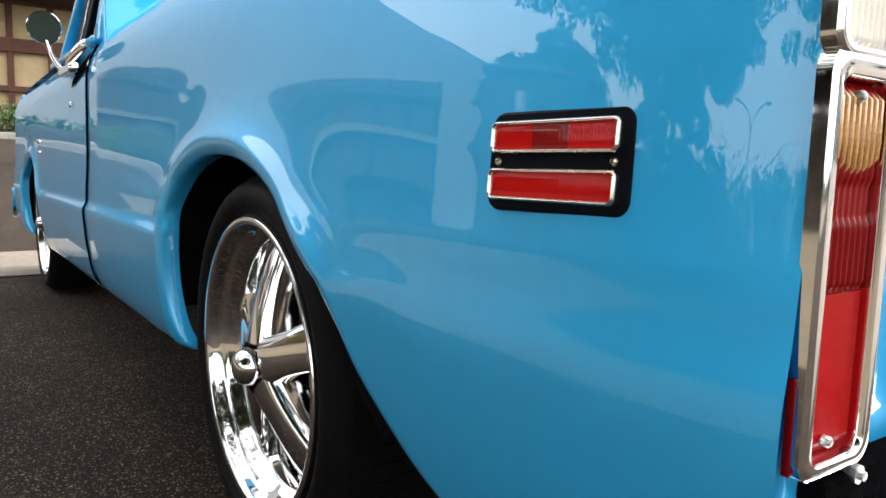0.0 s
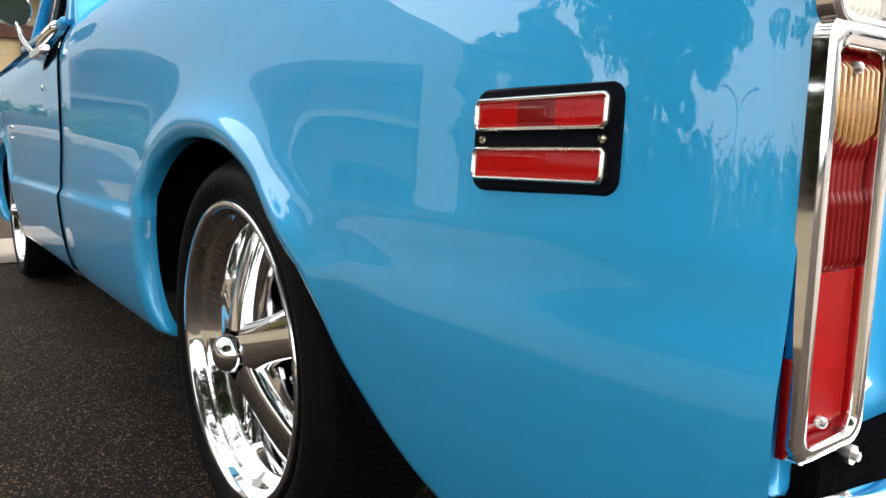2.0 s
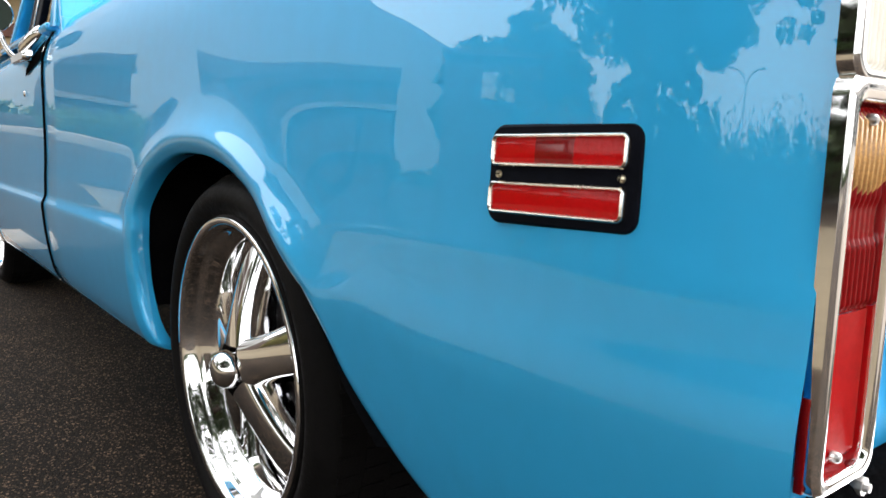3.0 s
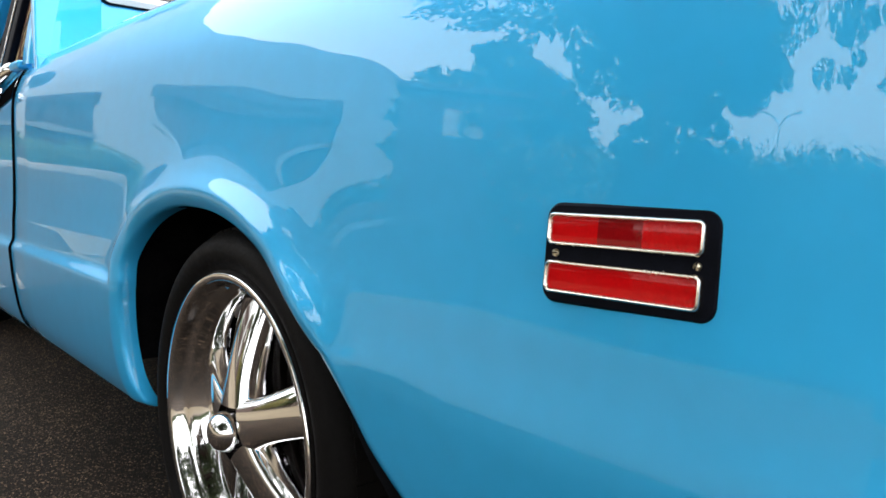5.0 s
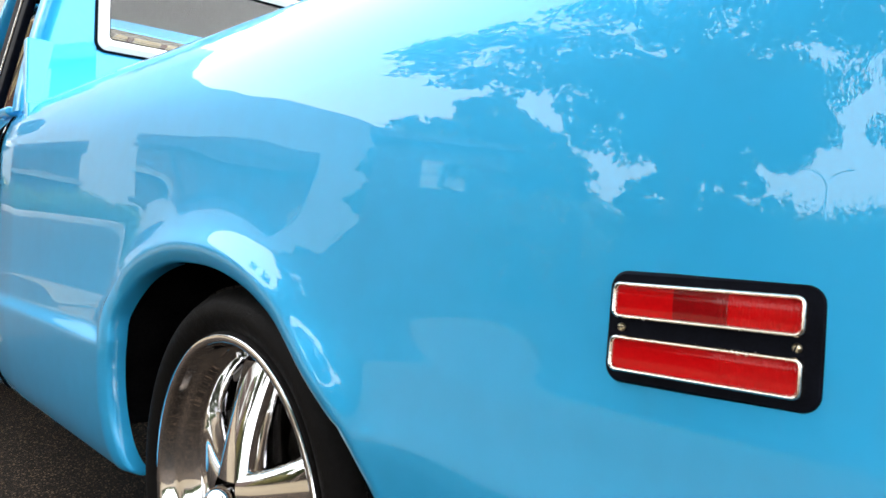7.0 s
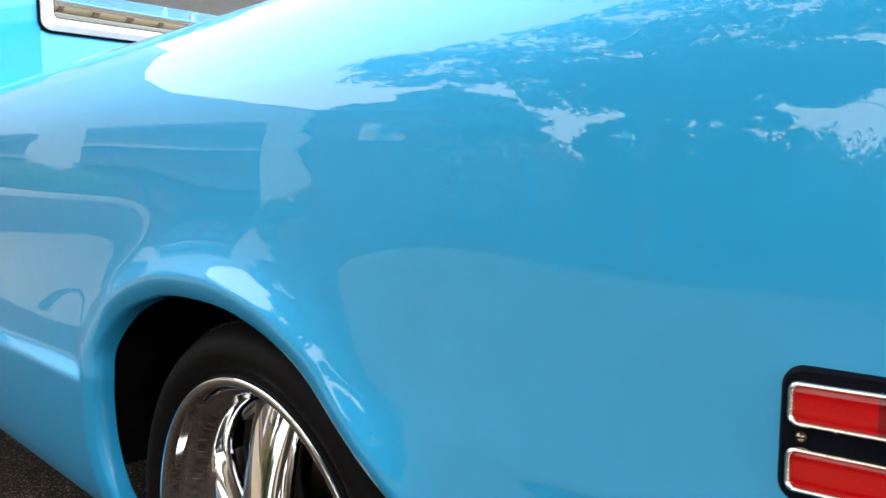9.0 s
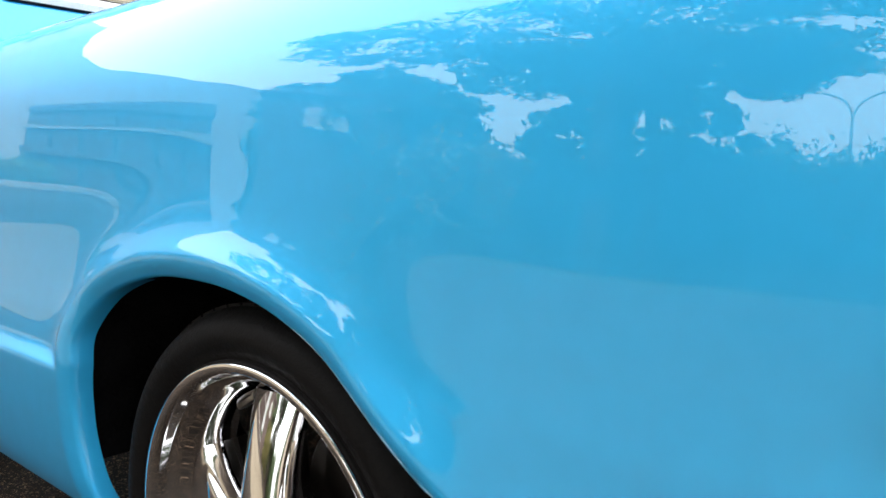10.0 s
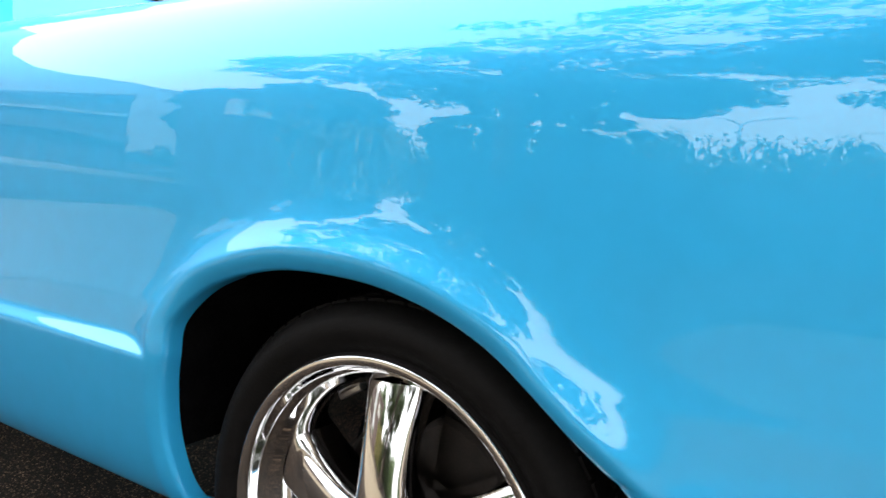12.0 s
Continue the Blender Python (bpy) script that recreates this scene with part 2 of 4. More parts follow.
# section of the side: x inwards, height
SECTION = [(0.062, 0.283), (0.046, 0.290), (0.030, 0.308), (0.015, 0.35), (0.005, 0.42), (0.001, 0.487), (0.0, 0.531), (0.0045, 0.5335), (0.0098, 0.540), (0.0150, 0.550), (0.0200, 0.564), (0.0252, 0.585), (0.0300, 0.614), (0.0340, 0.65),
           (0.0370, 0.69), (0.0393, 0.73), (0.0414, 0.78), (0.0432, 0.82), (0.0450, 0.86), (0.0467, 0.90), (0.0495, 0.94), (0.0550, 0.975), (0.0662, 1.010), (0.086, 1.048), (0.112, 1.079),
           (0.145, 1.095), (0.176, 1.097), (0.190, 1.084), (0.192, 1.04)]


def soften(P, sigma):
    """Round a finely sampled line by a bell of that width in samples."""
    k = np.arange(-4 * sigma, 4 * sigma + 1)
    w = np.exp(-0.5 * (k / sigma) ** 2)
    w /= w.sum()
    pad = 4 * sigma
    Q = np.vstack([2 * P[0] - P[pad:0:-1], P, 2 * P[-1] - P[-2:-pad - 2:-1]])
    return np.stack([np.convolve(Q[:, c], w, 'valid') for c in range(P.shape[1])], 1)


sec = soften(resample(catmull(SECTION, 30), 1400), 5)
SEC_V = np.concatenate([[0], np.cumsum(np.linalg.norm(np.diff(sec, axis=0), axis=1))])
SEC_V += CREASE - np.interp(CREASE, sec[:900, 1], SEC_V[:900])      # v equals the height at the crease
V_LOW, V_TOP = SEC_V[0], SEC_V[-1]


def section(v):
    return np.interp(v, SEC_V, sec[:, 0]), np.interp(v, SEC_V, sec[:, 1])


LEAN = 0.22            # the cab's shut lines lean forward
ARCH = [(0.354, 0.283), (0.377, 0.4), (0.38, 0.48), (0.373, 0.537), (0.363, 0.599), (0.295, 0.66), (0.169, 0.7), (0.037, 0.705), (-0.065, 0.69),
        (-0.155, 0.658), (-0.233, 0.611), (-0.325, 0.541), (-0.389, 0.478), (-0.447, 0.418), (-0.551, 0.350), (-0.650, 0.305), (-0.728, 0.28)]


def smooth01(t):
    t = np.clip(t, 0, 1)
    return t * t * t * (t * (6 * t - 15) + 10)


def side_points(Y, V, arch=None, tail_curve=False):
    """Places of the panel at (length, section length), with the flare round the wheel opening."""
    x, h = section(V)
    d = np.full(Y.shape, 9.0)
    if arch is not None:
        for a, b in zip(arch[:-1:3], np.vstack([arch[3::3], arch[-1:]])):
            w = b - a
            t = np.clip(((Y - a[0]) * w[0] + (V - a[1]) * w[1]) / max(w @ w, 1e-9), 0, 1)
            d = np.minimum(d, np.hypot(Y - a[0] - t * w[0], V - a[1] - t * w[1]))
    # upper panel carried down to the crease; in plan it draws in from the cab to the tail
    upper = np.where(h < 0.614, 0.0300 - 0.07 * (0.614 - h), x) - 0.014 * smooth01((Y + 0.30) / 1.25) + 0.007 * smooth01((0.20 - Y) / 0.75)
    # the lower panel follows it inwards behind the wheel, and the crease drops a little
    drop = 0.018 * smooth01((-0.42 - Y) / 0.20)
    low = section(V + drop)[0]
    pull = 0.0275 * smooth01((-0.10 - Y) / 0.41)
    # one soft ridge runs round the opening and on along the crease, with a slope above it
    wide = 0.031 + 0.038 * smooth01((-0.26 - Y) / 0.28)
    behind = smooth01((0.05 - Y) / 0.40)
    ridge, fade = 0.026 - 0.004 * behind, 0.020 + 0.010 * smooth01((0.36 - Y) / 0.30) + 0.016 * smooth01((0.0 - Y) / 0.36)
    q = np.clip((h - CREASE + drop) / wide, 1e-3, 1)
    e = np.clip(d - ridge, 0, 9)
    sq = 1 - (1 - q ** 1.4) ** 2.2
    se = 1 - np.exp(-e * e / (e + 0.012) / fade)
    m = np.clip((np.clip(sq, 1e-4, 1) ** -4 + np.clip(se, 1e-4, 1) ** -4 - 1) ** -0.25, 0, 1)
    rim = pull + (upper - pull) * 0.56 * smooth01((h - 0.53) / 0.13)        # the ridge leans in with the panel higher up
    up = rim + (upper - rim) * m
    x = np.where(h < CREASE - drop, low + pull, up)
    x = x + 0.009 * np.clip(1 - d / ridge, 0, 1) ** 2          # the edge of the opening rolls in
    if tail_curve:
        x = x + 0.006 * np.clip((Y - 1.12 - LEAN * (V - 0.53)) / 0.19, 0, 1) ** 1.3      # falls away to the door's edge
        x = x + 0.0236 * np.clip((-0.62 - Y) / 0.34, 0, 2) ** 3.6
    return np.stack([x, Y, h - RAKE * Y], -1)


def mirrored(P):
    Q = np.array(P)
    Q[..., 0] = 2 * MID - Q[..., 0]
    return Q


def panel_with_arch(y_front, y_back, centre, tail_curve=False, n=330, rows=120, v_top=None):
    """Panel from y_front to y_back with the wheel opening about centre; first rows turn in as a lip."""
    v_top = v_top or V_TOP
    arch = resample(catmull(ARCH, 14), n) + np.array([centre, 0])
    corner = [(y_front - LEAN * (0.53 - V_LOW), V_LOW), (y_front + LEAN * (v_top - 0.53), v_top), (y_back, v_top), (y_back, V_LOW)]
    cut = (0.0, 0.27, 0.74, 1.0)
    outer = np.zeros_like(arch)
    for k, s in enumerate(np.linspace(0, 1, n)):
        j = 0 if s <= cut[1] else 1 if s <= cut[2] else 2
        t = (s - cut[j]) / (cut[j + 1] - cut[j])
        outer[k] = np.array(corner[j]) * (1 - t) + np.array(corner[j + 1]) * t
    arch[0, 1] = arch[-1, 1] = V_LOW
    r = np.linspace(0, 1, rows) ** 1.45
    Y = arch[:, None, 0] * (1 - r) + outer[:, None, 0] * r
    V = arch[:, None, 1] * (1 - r) + outer[:, None, 1] * r
    P = side_points(Y, V, arch, tail_curve)
    lip = []
    for dx, inset in ((0.034, 0.004), (0.012, 0.004), (0.004, 0.003), (0.001, 0.001)):
        q = P[:, 0].copy()
        c = np.array([0, centre, 0.35])
        to = c - q
        to[:, 0] = 0
        to /= np.linalg.norm(to, axis=1)[:, None]
        q = q + to * inset
        q[:, 0] += dx
        lip.append(q)
    return np.concatenate([np.stack(lip, 1), P], 1), arch


def plain_panel(y_front, y_back, v0, v1, n=40, rows=90):
    Y, V = np.meshgrid(np.linspace(y_front, y_back, n), np.linspace(v0, v1, rows), indexing='ij')
    return side_points(Y + LEAN * (V - 0.53), V)


def both_sides(name, P, mat, parent, flip=True, label=""):
    a = finish(name, sheet(P, flip=flip, name=name), mat, parent, label, True, 50)
    b = finish(name, sheet(mirrored(P), flip=not flip, name=name), mat, parent, label, True, 50)
    return a, b


truck = tagged(new("pickup_truck"), "sky blue classic pickup truck with chrome wheels standing on asphalt", "truck")

bed, bed_arch = panel_with_arch(BED_FRONT, TAIL, 0.0, True)
both_sides("bed_side", bed, PAINT, truck, True)
fender, fender_arch = panel_with_arch(3.72, 2.405, 2.92, False, 260, 80, 1.06)
both_sides("front_fender", fender, PAINT, truck, True)
door_P = plain_panel(2.395, 1.318, V_LOW + 0.01, 1.075, 56)
left_door, right_door = both_sides("door", door_P, PAINT, truck, True)
# small chrome badge in two rows behind the front wheel opening
for side in (False, True):
    badge = new("fender_badge")
    badge.parent = truck
    tagged(badge, "small two-row chrome fender badge")
    for v, half_w in ((0.773, 0.034), (0.726, 0.026)):
        spot = side_points(np.array([2.60]), np.array([v]), fender_arch)[0]
        if side:
            spot = mirrored(spot)
        way = 1 if side else -1
        m = Matrix(((0, 0, way, spot[0]), (1, 0, 0, spot[1]), (0, 1, 0, spot[2]), (0, 0, 0, 1)))
        part("bar", plate([(rounded_outline(2 * half_w, 0.016, 0.006, 4), -0.004), (rounded_outline(2 * half_w, 0.016, 0.006, 4), 0.004), (rounded_outline(2 * half_w - 0.006, 0.010, 0.004, 4), 0.007)], m), CHROME, badge)
# sheet in dark undercoat colour behind the door's shut line, so the gap reads dark
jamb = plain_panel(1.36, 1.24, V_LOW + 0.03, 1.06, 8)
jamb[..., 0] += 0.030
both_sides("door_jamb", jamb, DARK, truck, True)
# the door's turned-in edge gets the same dark colour
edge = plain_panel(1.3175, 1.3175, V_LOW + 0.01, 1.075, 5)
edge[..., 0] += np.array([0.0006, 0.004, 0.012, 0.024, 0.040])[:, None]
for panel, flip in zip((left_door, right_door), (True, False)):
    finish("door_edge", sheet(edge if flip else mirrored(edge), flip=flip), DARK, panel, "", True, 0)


def liner(arch, y0, mirror):
    """Dark wheel housing behind the opening."""
    a = resample(arch[(arch[:, 1] > 0.37)], 60)
    q = []
    for x, grow in ((0.03, 0.002), (0.06, 0.02), (0.42, 0.02), (0.46, -0.05)):
        c = np.array([y0, 0.35])
        w = (a - c) / np.linalg.norm(a - c, axis=1)[:, None]
        b = a + w * grow
        q.append(np.stack([np.full(len(b), x), b[:, 0], b[:, 1] - RAKE * b[:, 0]], 1))
    back = q[-1].copy()
    back[:, 1], back[:, 2] = y0, 0.42
    q.append(back)
    P = np.stack(q, 1)
    if mirror:
        P = mirrored(P)
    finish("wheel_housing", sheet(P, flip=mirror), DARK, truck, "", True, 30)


for m_ in (False, True):
    liner(bed_arch, 0.0, m_)
    liner(fender_arch, 2.92, m_)

# chassis, bed floor, inner walls
part("chassis", box(0.50, 1.48, -0.80, 3.60, 0.24, 0.40, 0.02), DARK, truck)
# unseen floor and tubs are coloured dark to cut light bounced onto the cab
for x0, x1, y0, y1 in ((0.475, 1.505, -0.92, 1.21), (0.19, 0.473, 0.42, 1.21), (0.19, 0.473, -0.92, -0.72), (1.507, 1.79, 0.42, 1.21), (1.507, 1.79, -0.92, -0.72)):
    part("bed_floor", box(x0, x1, y0, y1, 0.58, 0.61, 0.003), DARK, truck)
for x0 in (0.19, 1.505):
    part("wheel_tub", box(x0, x0 + 0.285, -0.72, 0.42, 0.735, 0.765, 0.01), DARK, truck)
part("bed_front_wall", box(0.06, 1.92, 1.20, 1.225, 0.36, 1.055, 0.006), PAINT, truck)
for s in (0, 1):
    x0 = 0.185 if not s else 2 * MID - 0.215
    part("bed_inner_wall", box(x0, x0 + 0.03, -0.93, 1.19, 0.745, 1.04, 0.004), PAINT, truck)

# ---- tail end ----
for s in (0, 1):
    x0, x1 = (0.078, 0.245) if not s else (2 * MID - 0.245, 2 * MID - 0.078)
    part("tail_post", box(x0, x1, TAIL + 0.011, TAIL + 0.05, 0.36, 1.075, 0.008, 3), PAINT, truck)
gate = part("tailgate", box(0.252, 2 * MID - 0.252, TAIL - 0.006, TAIL + 0.045, 0.50, 1.07, 0.012, 3), PAINT, truck)
part("gate_panel", box(0.33, 2 * MID - 0.33, TAIL - 0.014, TAIL - 0.002, 0.60, 0.97, 0.006, 3), PAINT, gate)
part("tail_sill", box(0.10, 2 * MID - 0.10, TAIL - 0.01, TAIL + 0.08, 0.40, 0.492, 0.01), DARK, truck)


def bumper(y, out, z0, z1, x0, name):
    n = 40
    P = []
    for k in range(n + 1):
        u = k / n
        x = x0 + (2 * (MID - x0)) * u
        wrap = 0.07 * (abs(2 * u - 1) ** 14)
        ring = []
        for a in np.linspace(0, 2 * math.pi, 28, endpoint=False):
            c, s = math.cos(a), math.sin(a)
            ring.append((x, y + out * (0.5 + 0.5 * np.sign(c) * abs(c) ** 0.6) - math.copysign(wrap, out), (z0 + z1) / 2 + (z1 - z0) / 2 * np.sign(s) * abs(s) ** 0.5))
        P.append(ring)
    me = sheet(P, close_v=True)
    bm = bmesh.new()
    bm.from_mesh(me)
    bm.verts.ensure_lookup_table()
    bm.faces.new([bm.verts[k] for k in range(28)])
    bm.faces.new([bm.verts[n * 28 + k] for k in range(28)][::-1])
    bmesh.ops.recalc_face_normals(bm, faces=bm.faces[:])
    return part(name, bm, CHROME, truck, "polished chrome bumper")


bumper(-0.965, -0.085, 0.335, 0.470, 0.075, "rear_bumper")
bumper(3.76, 0.09, 0.30, 0.47, -0.006, "front_bumper")


def tail_light(mirror):
    """Tall red lamp in a chrome frame with a clear reversing lens above it."""
    lamp = new("tail_light")
    lamp.parent = truck
    tagged(lamp, "tall red tail light in a chrome frame")
    zc, xc, xw = 0.675, 0.1068, 0.0870
    M = Matrix(((1, 0, 0, xc), (0, 0, -1, TAIL - 0.002), (0, 1, 0, zc), (0, 0, 0, 1)))
    if mirror:
        M = Matrix(((-1, 0, 0, 2 * MID - xc), (0, 0, -1, TAIL - 0.002), (0, 1, 0, zc), (0, 0, 0, 1)))

    def frame_ring(w, h, cy, w2, h2, cy2, top, name):
        out = [(u, v + cy) for u, v in rounded_outline(w, h, 0.016, 8)]
        inn = [(u, v + cy2) for u, v in rounded_outline(w2, h2, 0.011, 8)]

        def mid(t):
            return [(a[0] * (1 - t) + b[0] * t, a[1] * (1 - t) + b[1] * t) for a, b in zip(out, inn)]
        return plate([(out, -0.004), (mid(0.02), 0.006), (mid(0.10), top * 0.72), (mid(0.24), top * 0.95), (mid(0.40), top), (mid(0.84), top * 0.93), (mid(0.95), top * 0.75), (inn, top * 0.4), (inn, -0.012)], M, False, False)
    # lower and upper frames share a crossbar
    part("bezel", frame_ring(xw, 0.276, -0.042, 0.063, 0.246, -0.046, 0.009, "bezel"), CHROME, lamp, "bright chrome bezel")
    part("bezel", frame_ring(xw, 0.150, 0.164, 0.063, 0.122, 0.158, 0.009, "bezel"), CHROME, lamp)

    def lens(cy, h, flutes_from, mat, name, bulge, low=0.0, high=1.0, label="", ends=()):
        nu, nv = 72, 60
        P = []
        for j in range(nv + 1):
            v = low + (high - low) * j / nv
            row = []
            for i in range(nu + 1):
                u = i / nu
                e = min(1, min(u, 1 - u) * 9) ** 0.5 * min(1, min(v, 1 - v) * 22) ** 0.5
                rib = abs(math.sin(math.pi * 9 * u))
                fl = smooth01((v - flutes_from) / 0.03) * 0.0036 * rib
                for a, b in ends:       # smooth round boss across the flutes
                    fl *= 1 - 0.75 * smooth01((v - a) / 0.05) * (1 - smooth01((v - b + 0.05) / 0.05))
                row.append(M @ Vector(((u - 0.5) * 0.065, cy + (v - 0.5) * h, -0.011 + bulge * e + fl)))
            P.append(row)
        return finish(name, sheet(P, flip=mirror), mat, lamp, label, True, 0)
    boss = ((0.615, 0.765),)
    lens(-0.046, 0.248, 9.0, REDBLOCK, "red_lens", 0.012, 0.0, 0.45, "smooth bright red lens")
    lens(-0.046, 0.248, 0.45, REDTAIL, "red_lens", 0.011, 0.45, 0.775, "fluted deep red lens", boss)
    lens(-0.046, 0.248, 0.45, REDTAIL, "red_lens", 0.011, 0.775, 1.0, "fluted lens with amber ribs", boss)
    lens(0.158, 0.124, -1, CLEARLENS, "clear_lens", 0.010)
    for k in range(8):      # bright ribs of the upper part
        u = -0.0245 + 0.0070 * k
        low = 0.0165 + 0.007 * abs(2 * k / 7 - 1) ** 2
        rib = tube([(u, low, 0.0000), (u, low + 0.006, 0.0032), (u, 0.040, 0.0036), (u, 0.066, 0.0030), (u, 0.071, -0.0005)], [0.0004, 0.0017, 0.0020, 0.0019, 0.0006], 8)
        rib.transform(M)
        if mirror:
            bmesh.ops.reverse_faces(rib, faces=rib.faces[:])
        part("rib", rib, AMBER, lamp)
    for v in (0.067, -0.156):
        s = lathe([(0.0, 0.004), (0.0025, 0.0038), (0.0038, 0.0022), (0.004, -0.002)], 14, M @ Matrix.Translation((-0.006 if v > 0 else -0.009, v, 0.0045)))
        finish("screw", s, STEEL, lamp)
    # edge of the lens showing beside the frame
    b = box(xc - xw / 2 - 0.0012, xc - xw / 2 + 0.004, TAIL - 0.003, TAIL + 0.003, 0.500, 0.565, 0.0010)
    if mirror:
        b.transform(Matrix.Translation((2 * MID, 0, 0)) @ Matrix.Diagonal((-1, 1, 1, 1)))
        bmesh.ops.reverse_faces(b, faces=b.faces[:])
    part("lens_edge", b, REDTAIL, lamp)
    # stud and nut under the frame
    s = lathe([(0.0, 0.014), (0.0035, 0.0135), (0.004, 0.010), (0.007, 0.010), (0.0075, 0.004), (0.0075, 0.0)], 8, M @ Matrix.Translation((0.030, -0.186, 0.0)))
    finish("stud", s, STEEL, lamp)


tail_light(False)
tail_light(True)


def side_marker():
    """Twin red marker lamp on a black base, lying on the panel."""
    lamp = new("side_marker_light")
    lamp.parent = truck
    tagged(lamp, "twin red side marker light on a black base")
    yc, zc, xc = -0.7605, 0.6965, 0.0480
    # u runs to the tail, v up, height outwards
    tilt = 0.08
    M = Matrix.Translation((xc, yc, zc)) @ Matrix(((0, 0, -1, 0), (-1, 0, 0, 0), (0, 1, 0, 0), (0, 0, 0, 1))) @ Matrix.Rotation(0.070, 4, 'Y') @ Matrix.Rotation(-tilt, 4, 'X') @ Matrix.Rotation(RAKE, 4, 'Z')

    def ro(w, h, r):
        return rounded_outline(w, h, r, 7)
    part("base", plate([(ro(0.1590, 0.0865, 0.0135), -0.016), (ro(0.1590, 0.0865, 0.0135), 0.000), (ro(0.1585, 0.0860, 0.0135), 0.003), (ro(0.1560, 0.0835, 0.0125), 0.0055), (ro(0.1530, 0.0805, 0.0115), 0.0070)], M @ Matrix.Translation((0.0030, 0, 0))), BLACK, lamp, "black plastic base")
    for cv in (0.0203, -0.0203):
        C = M @ Matrix.Translation((0, cv, 0))
        o, i = ro(0.1410, 0.0282, 0.0060), ro(0.1335, 0.0207, 0.0035)
        mid = [((a[0] + b[0]) / 2, (a[1] + b[1]) / 2) for a, b in zip(o, i)]
        oo = ro(0.1405, 0.0277, 0.0060)
        t1 = [(a[0] * 0.8 + b[0] * 0.2, a[1] * 0.8 + b[1] * 0.2) for a, b in zip(o, i)]
        t2 = [(a[0] * 0.2 + b[0] * 0.8, a[1] * 0.2 + b[1] * 0.8) for a, b in zip(o, i)]
        part("trim", plate([(oo, 0.004), (o, 0.0095), (t1, 0.0120), (mid, 0.0130), (t2, 0.0120), (i, 0.0100), (i, 0.004)], C, False, False), TRIM, lamp, "thin satin chrome trim")
        zones = ((0.0, 0.34, REDLENS), (0.34, 0.64, REDDEEP), (0.64, 1.0, REDLENS)) if cv > 0 else ((0.0, 1.0, REDLENS),)
        for u0, u1, red in zones:
            P = []
            for j in range(9):
                v = (j / 8 - 0.5) * 0.0209
                row = []
                for k in range(int(220 * (u1 - u0)) + 1):
                    u = u0 + (u1 - u0) * k / int(220 * (u1 - u0))
                    rib = 0.0004 * (0.5 - 0.5 * math.cos(2 * math.pi * u * 60)) * float(smooth01((u - 0.55) / 0.08))
                    row.append(C @ Vector(((u - 0.5) * 0.1337, v, 0.0088 + 0.0008 * (1 - (2 * j / 8 - 1) ** 4) - rib)))
                P.append(row)
            finish("lens", sheet(P, flip=False), red, lamp, "ribbed red lens" if u1 == 1 else "", True, 0)
    for u in (-0.0625, 0.0650):
        finish("screw", lathe([(0.0, 0.0035), (0.0016, 0.0034), (0.0030, 0.002), (0.0034, 0.0)], 14, M @ Matrix.Translation((u, -0.0004, 0.0070))), BRASS, lamp)
        b = box(-0.0028, 0.0028, -0.0005, 0.0005, 0.0093, 0.0107)
        b.transform(M @ Matrix.Translation((u, -0.0004, 0)) @ Matrix.Rotation(0.7 + u * 9, 4, 'Z'))
        part("screw_slot", b, BLACK, lamp)


side_marker()

# ---- wheels ----
RIM_R, TYRE_R, WHEEL_Z = 0.260, 0.331, 0.331


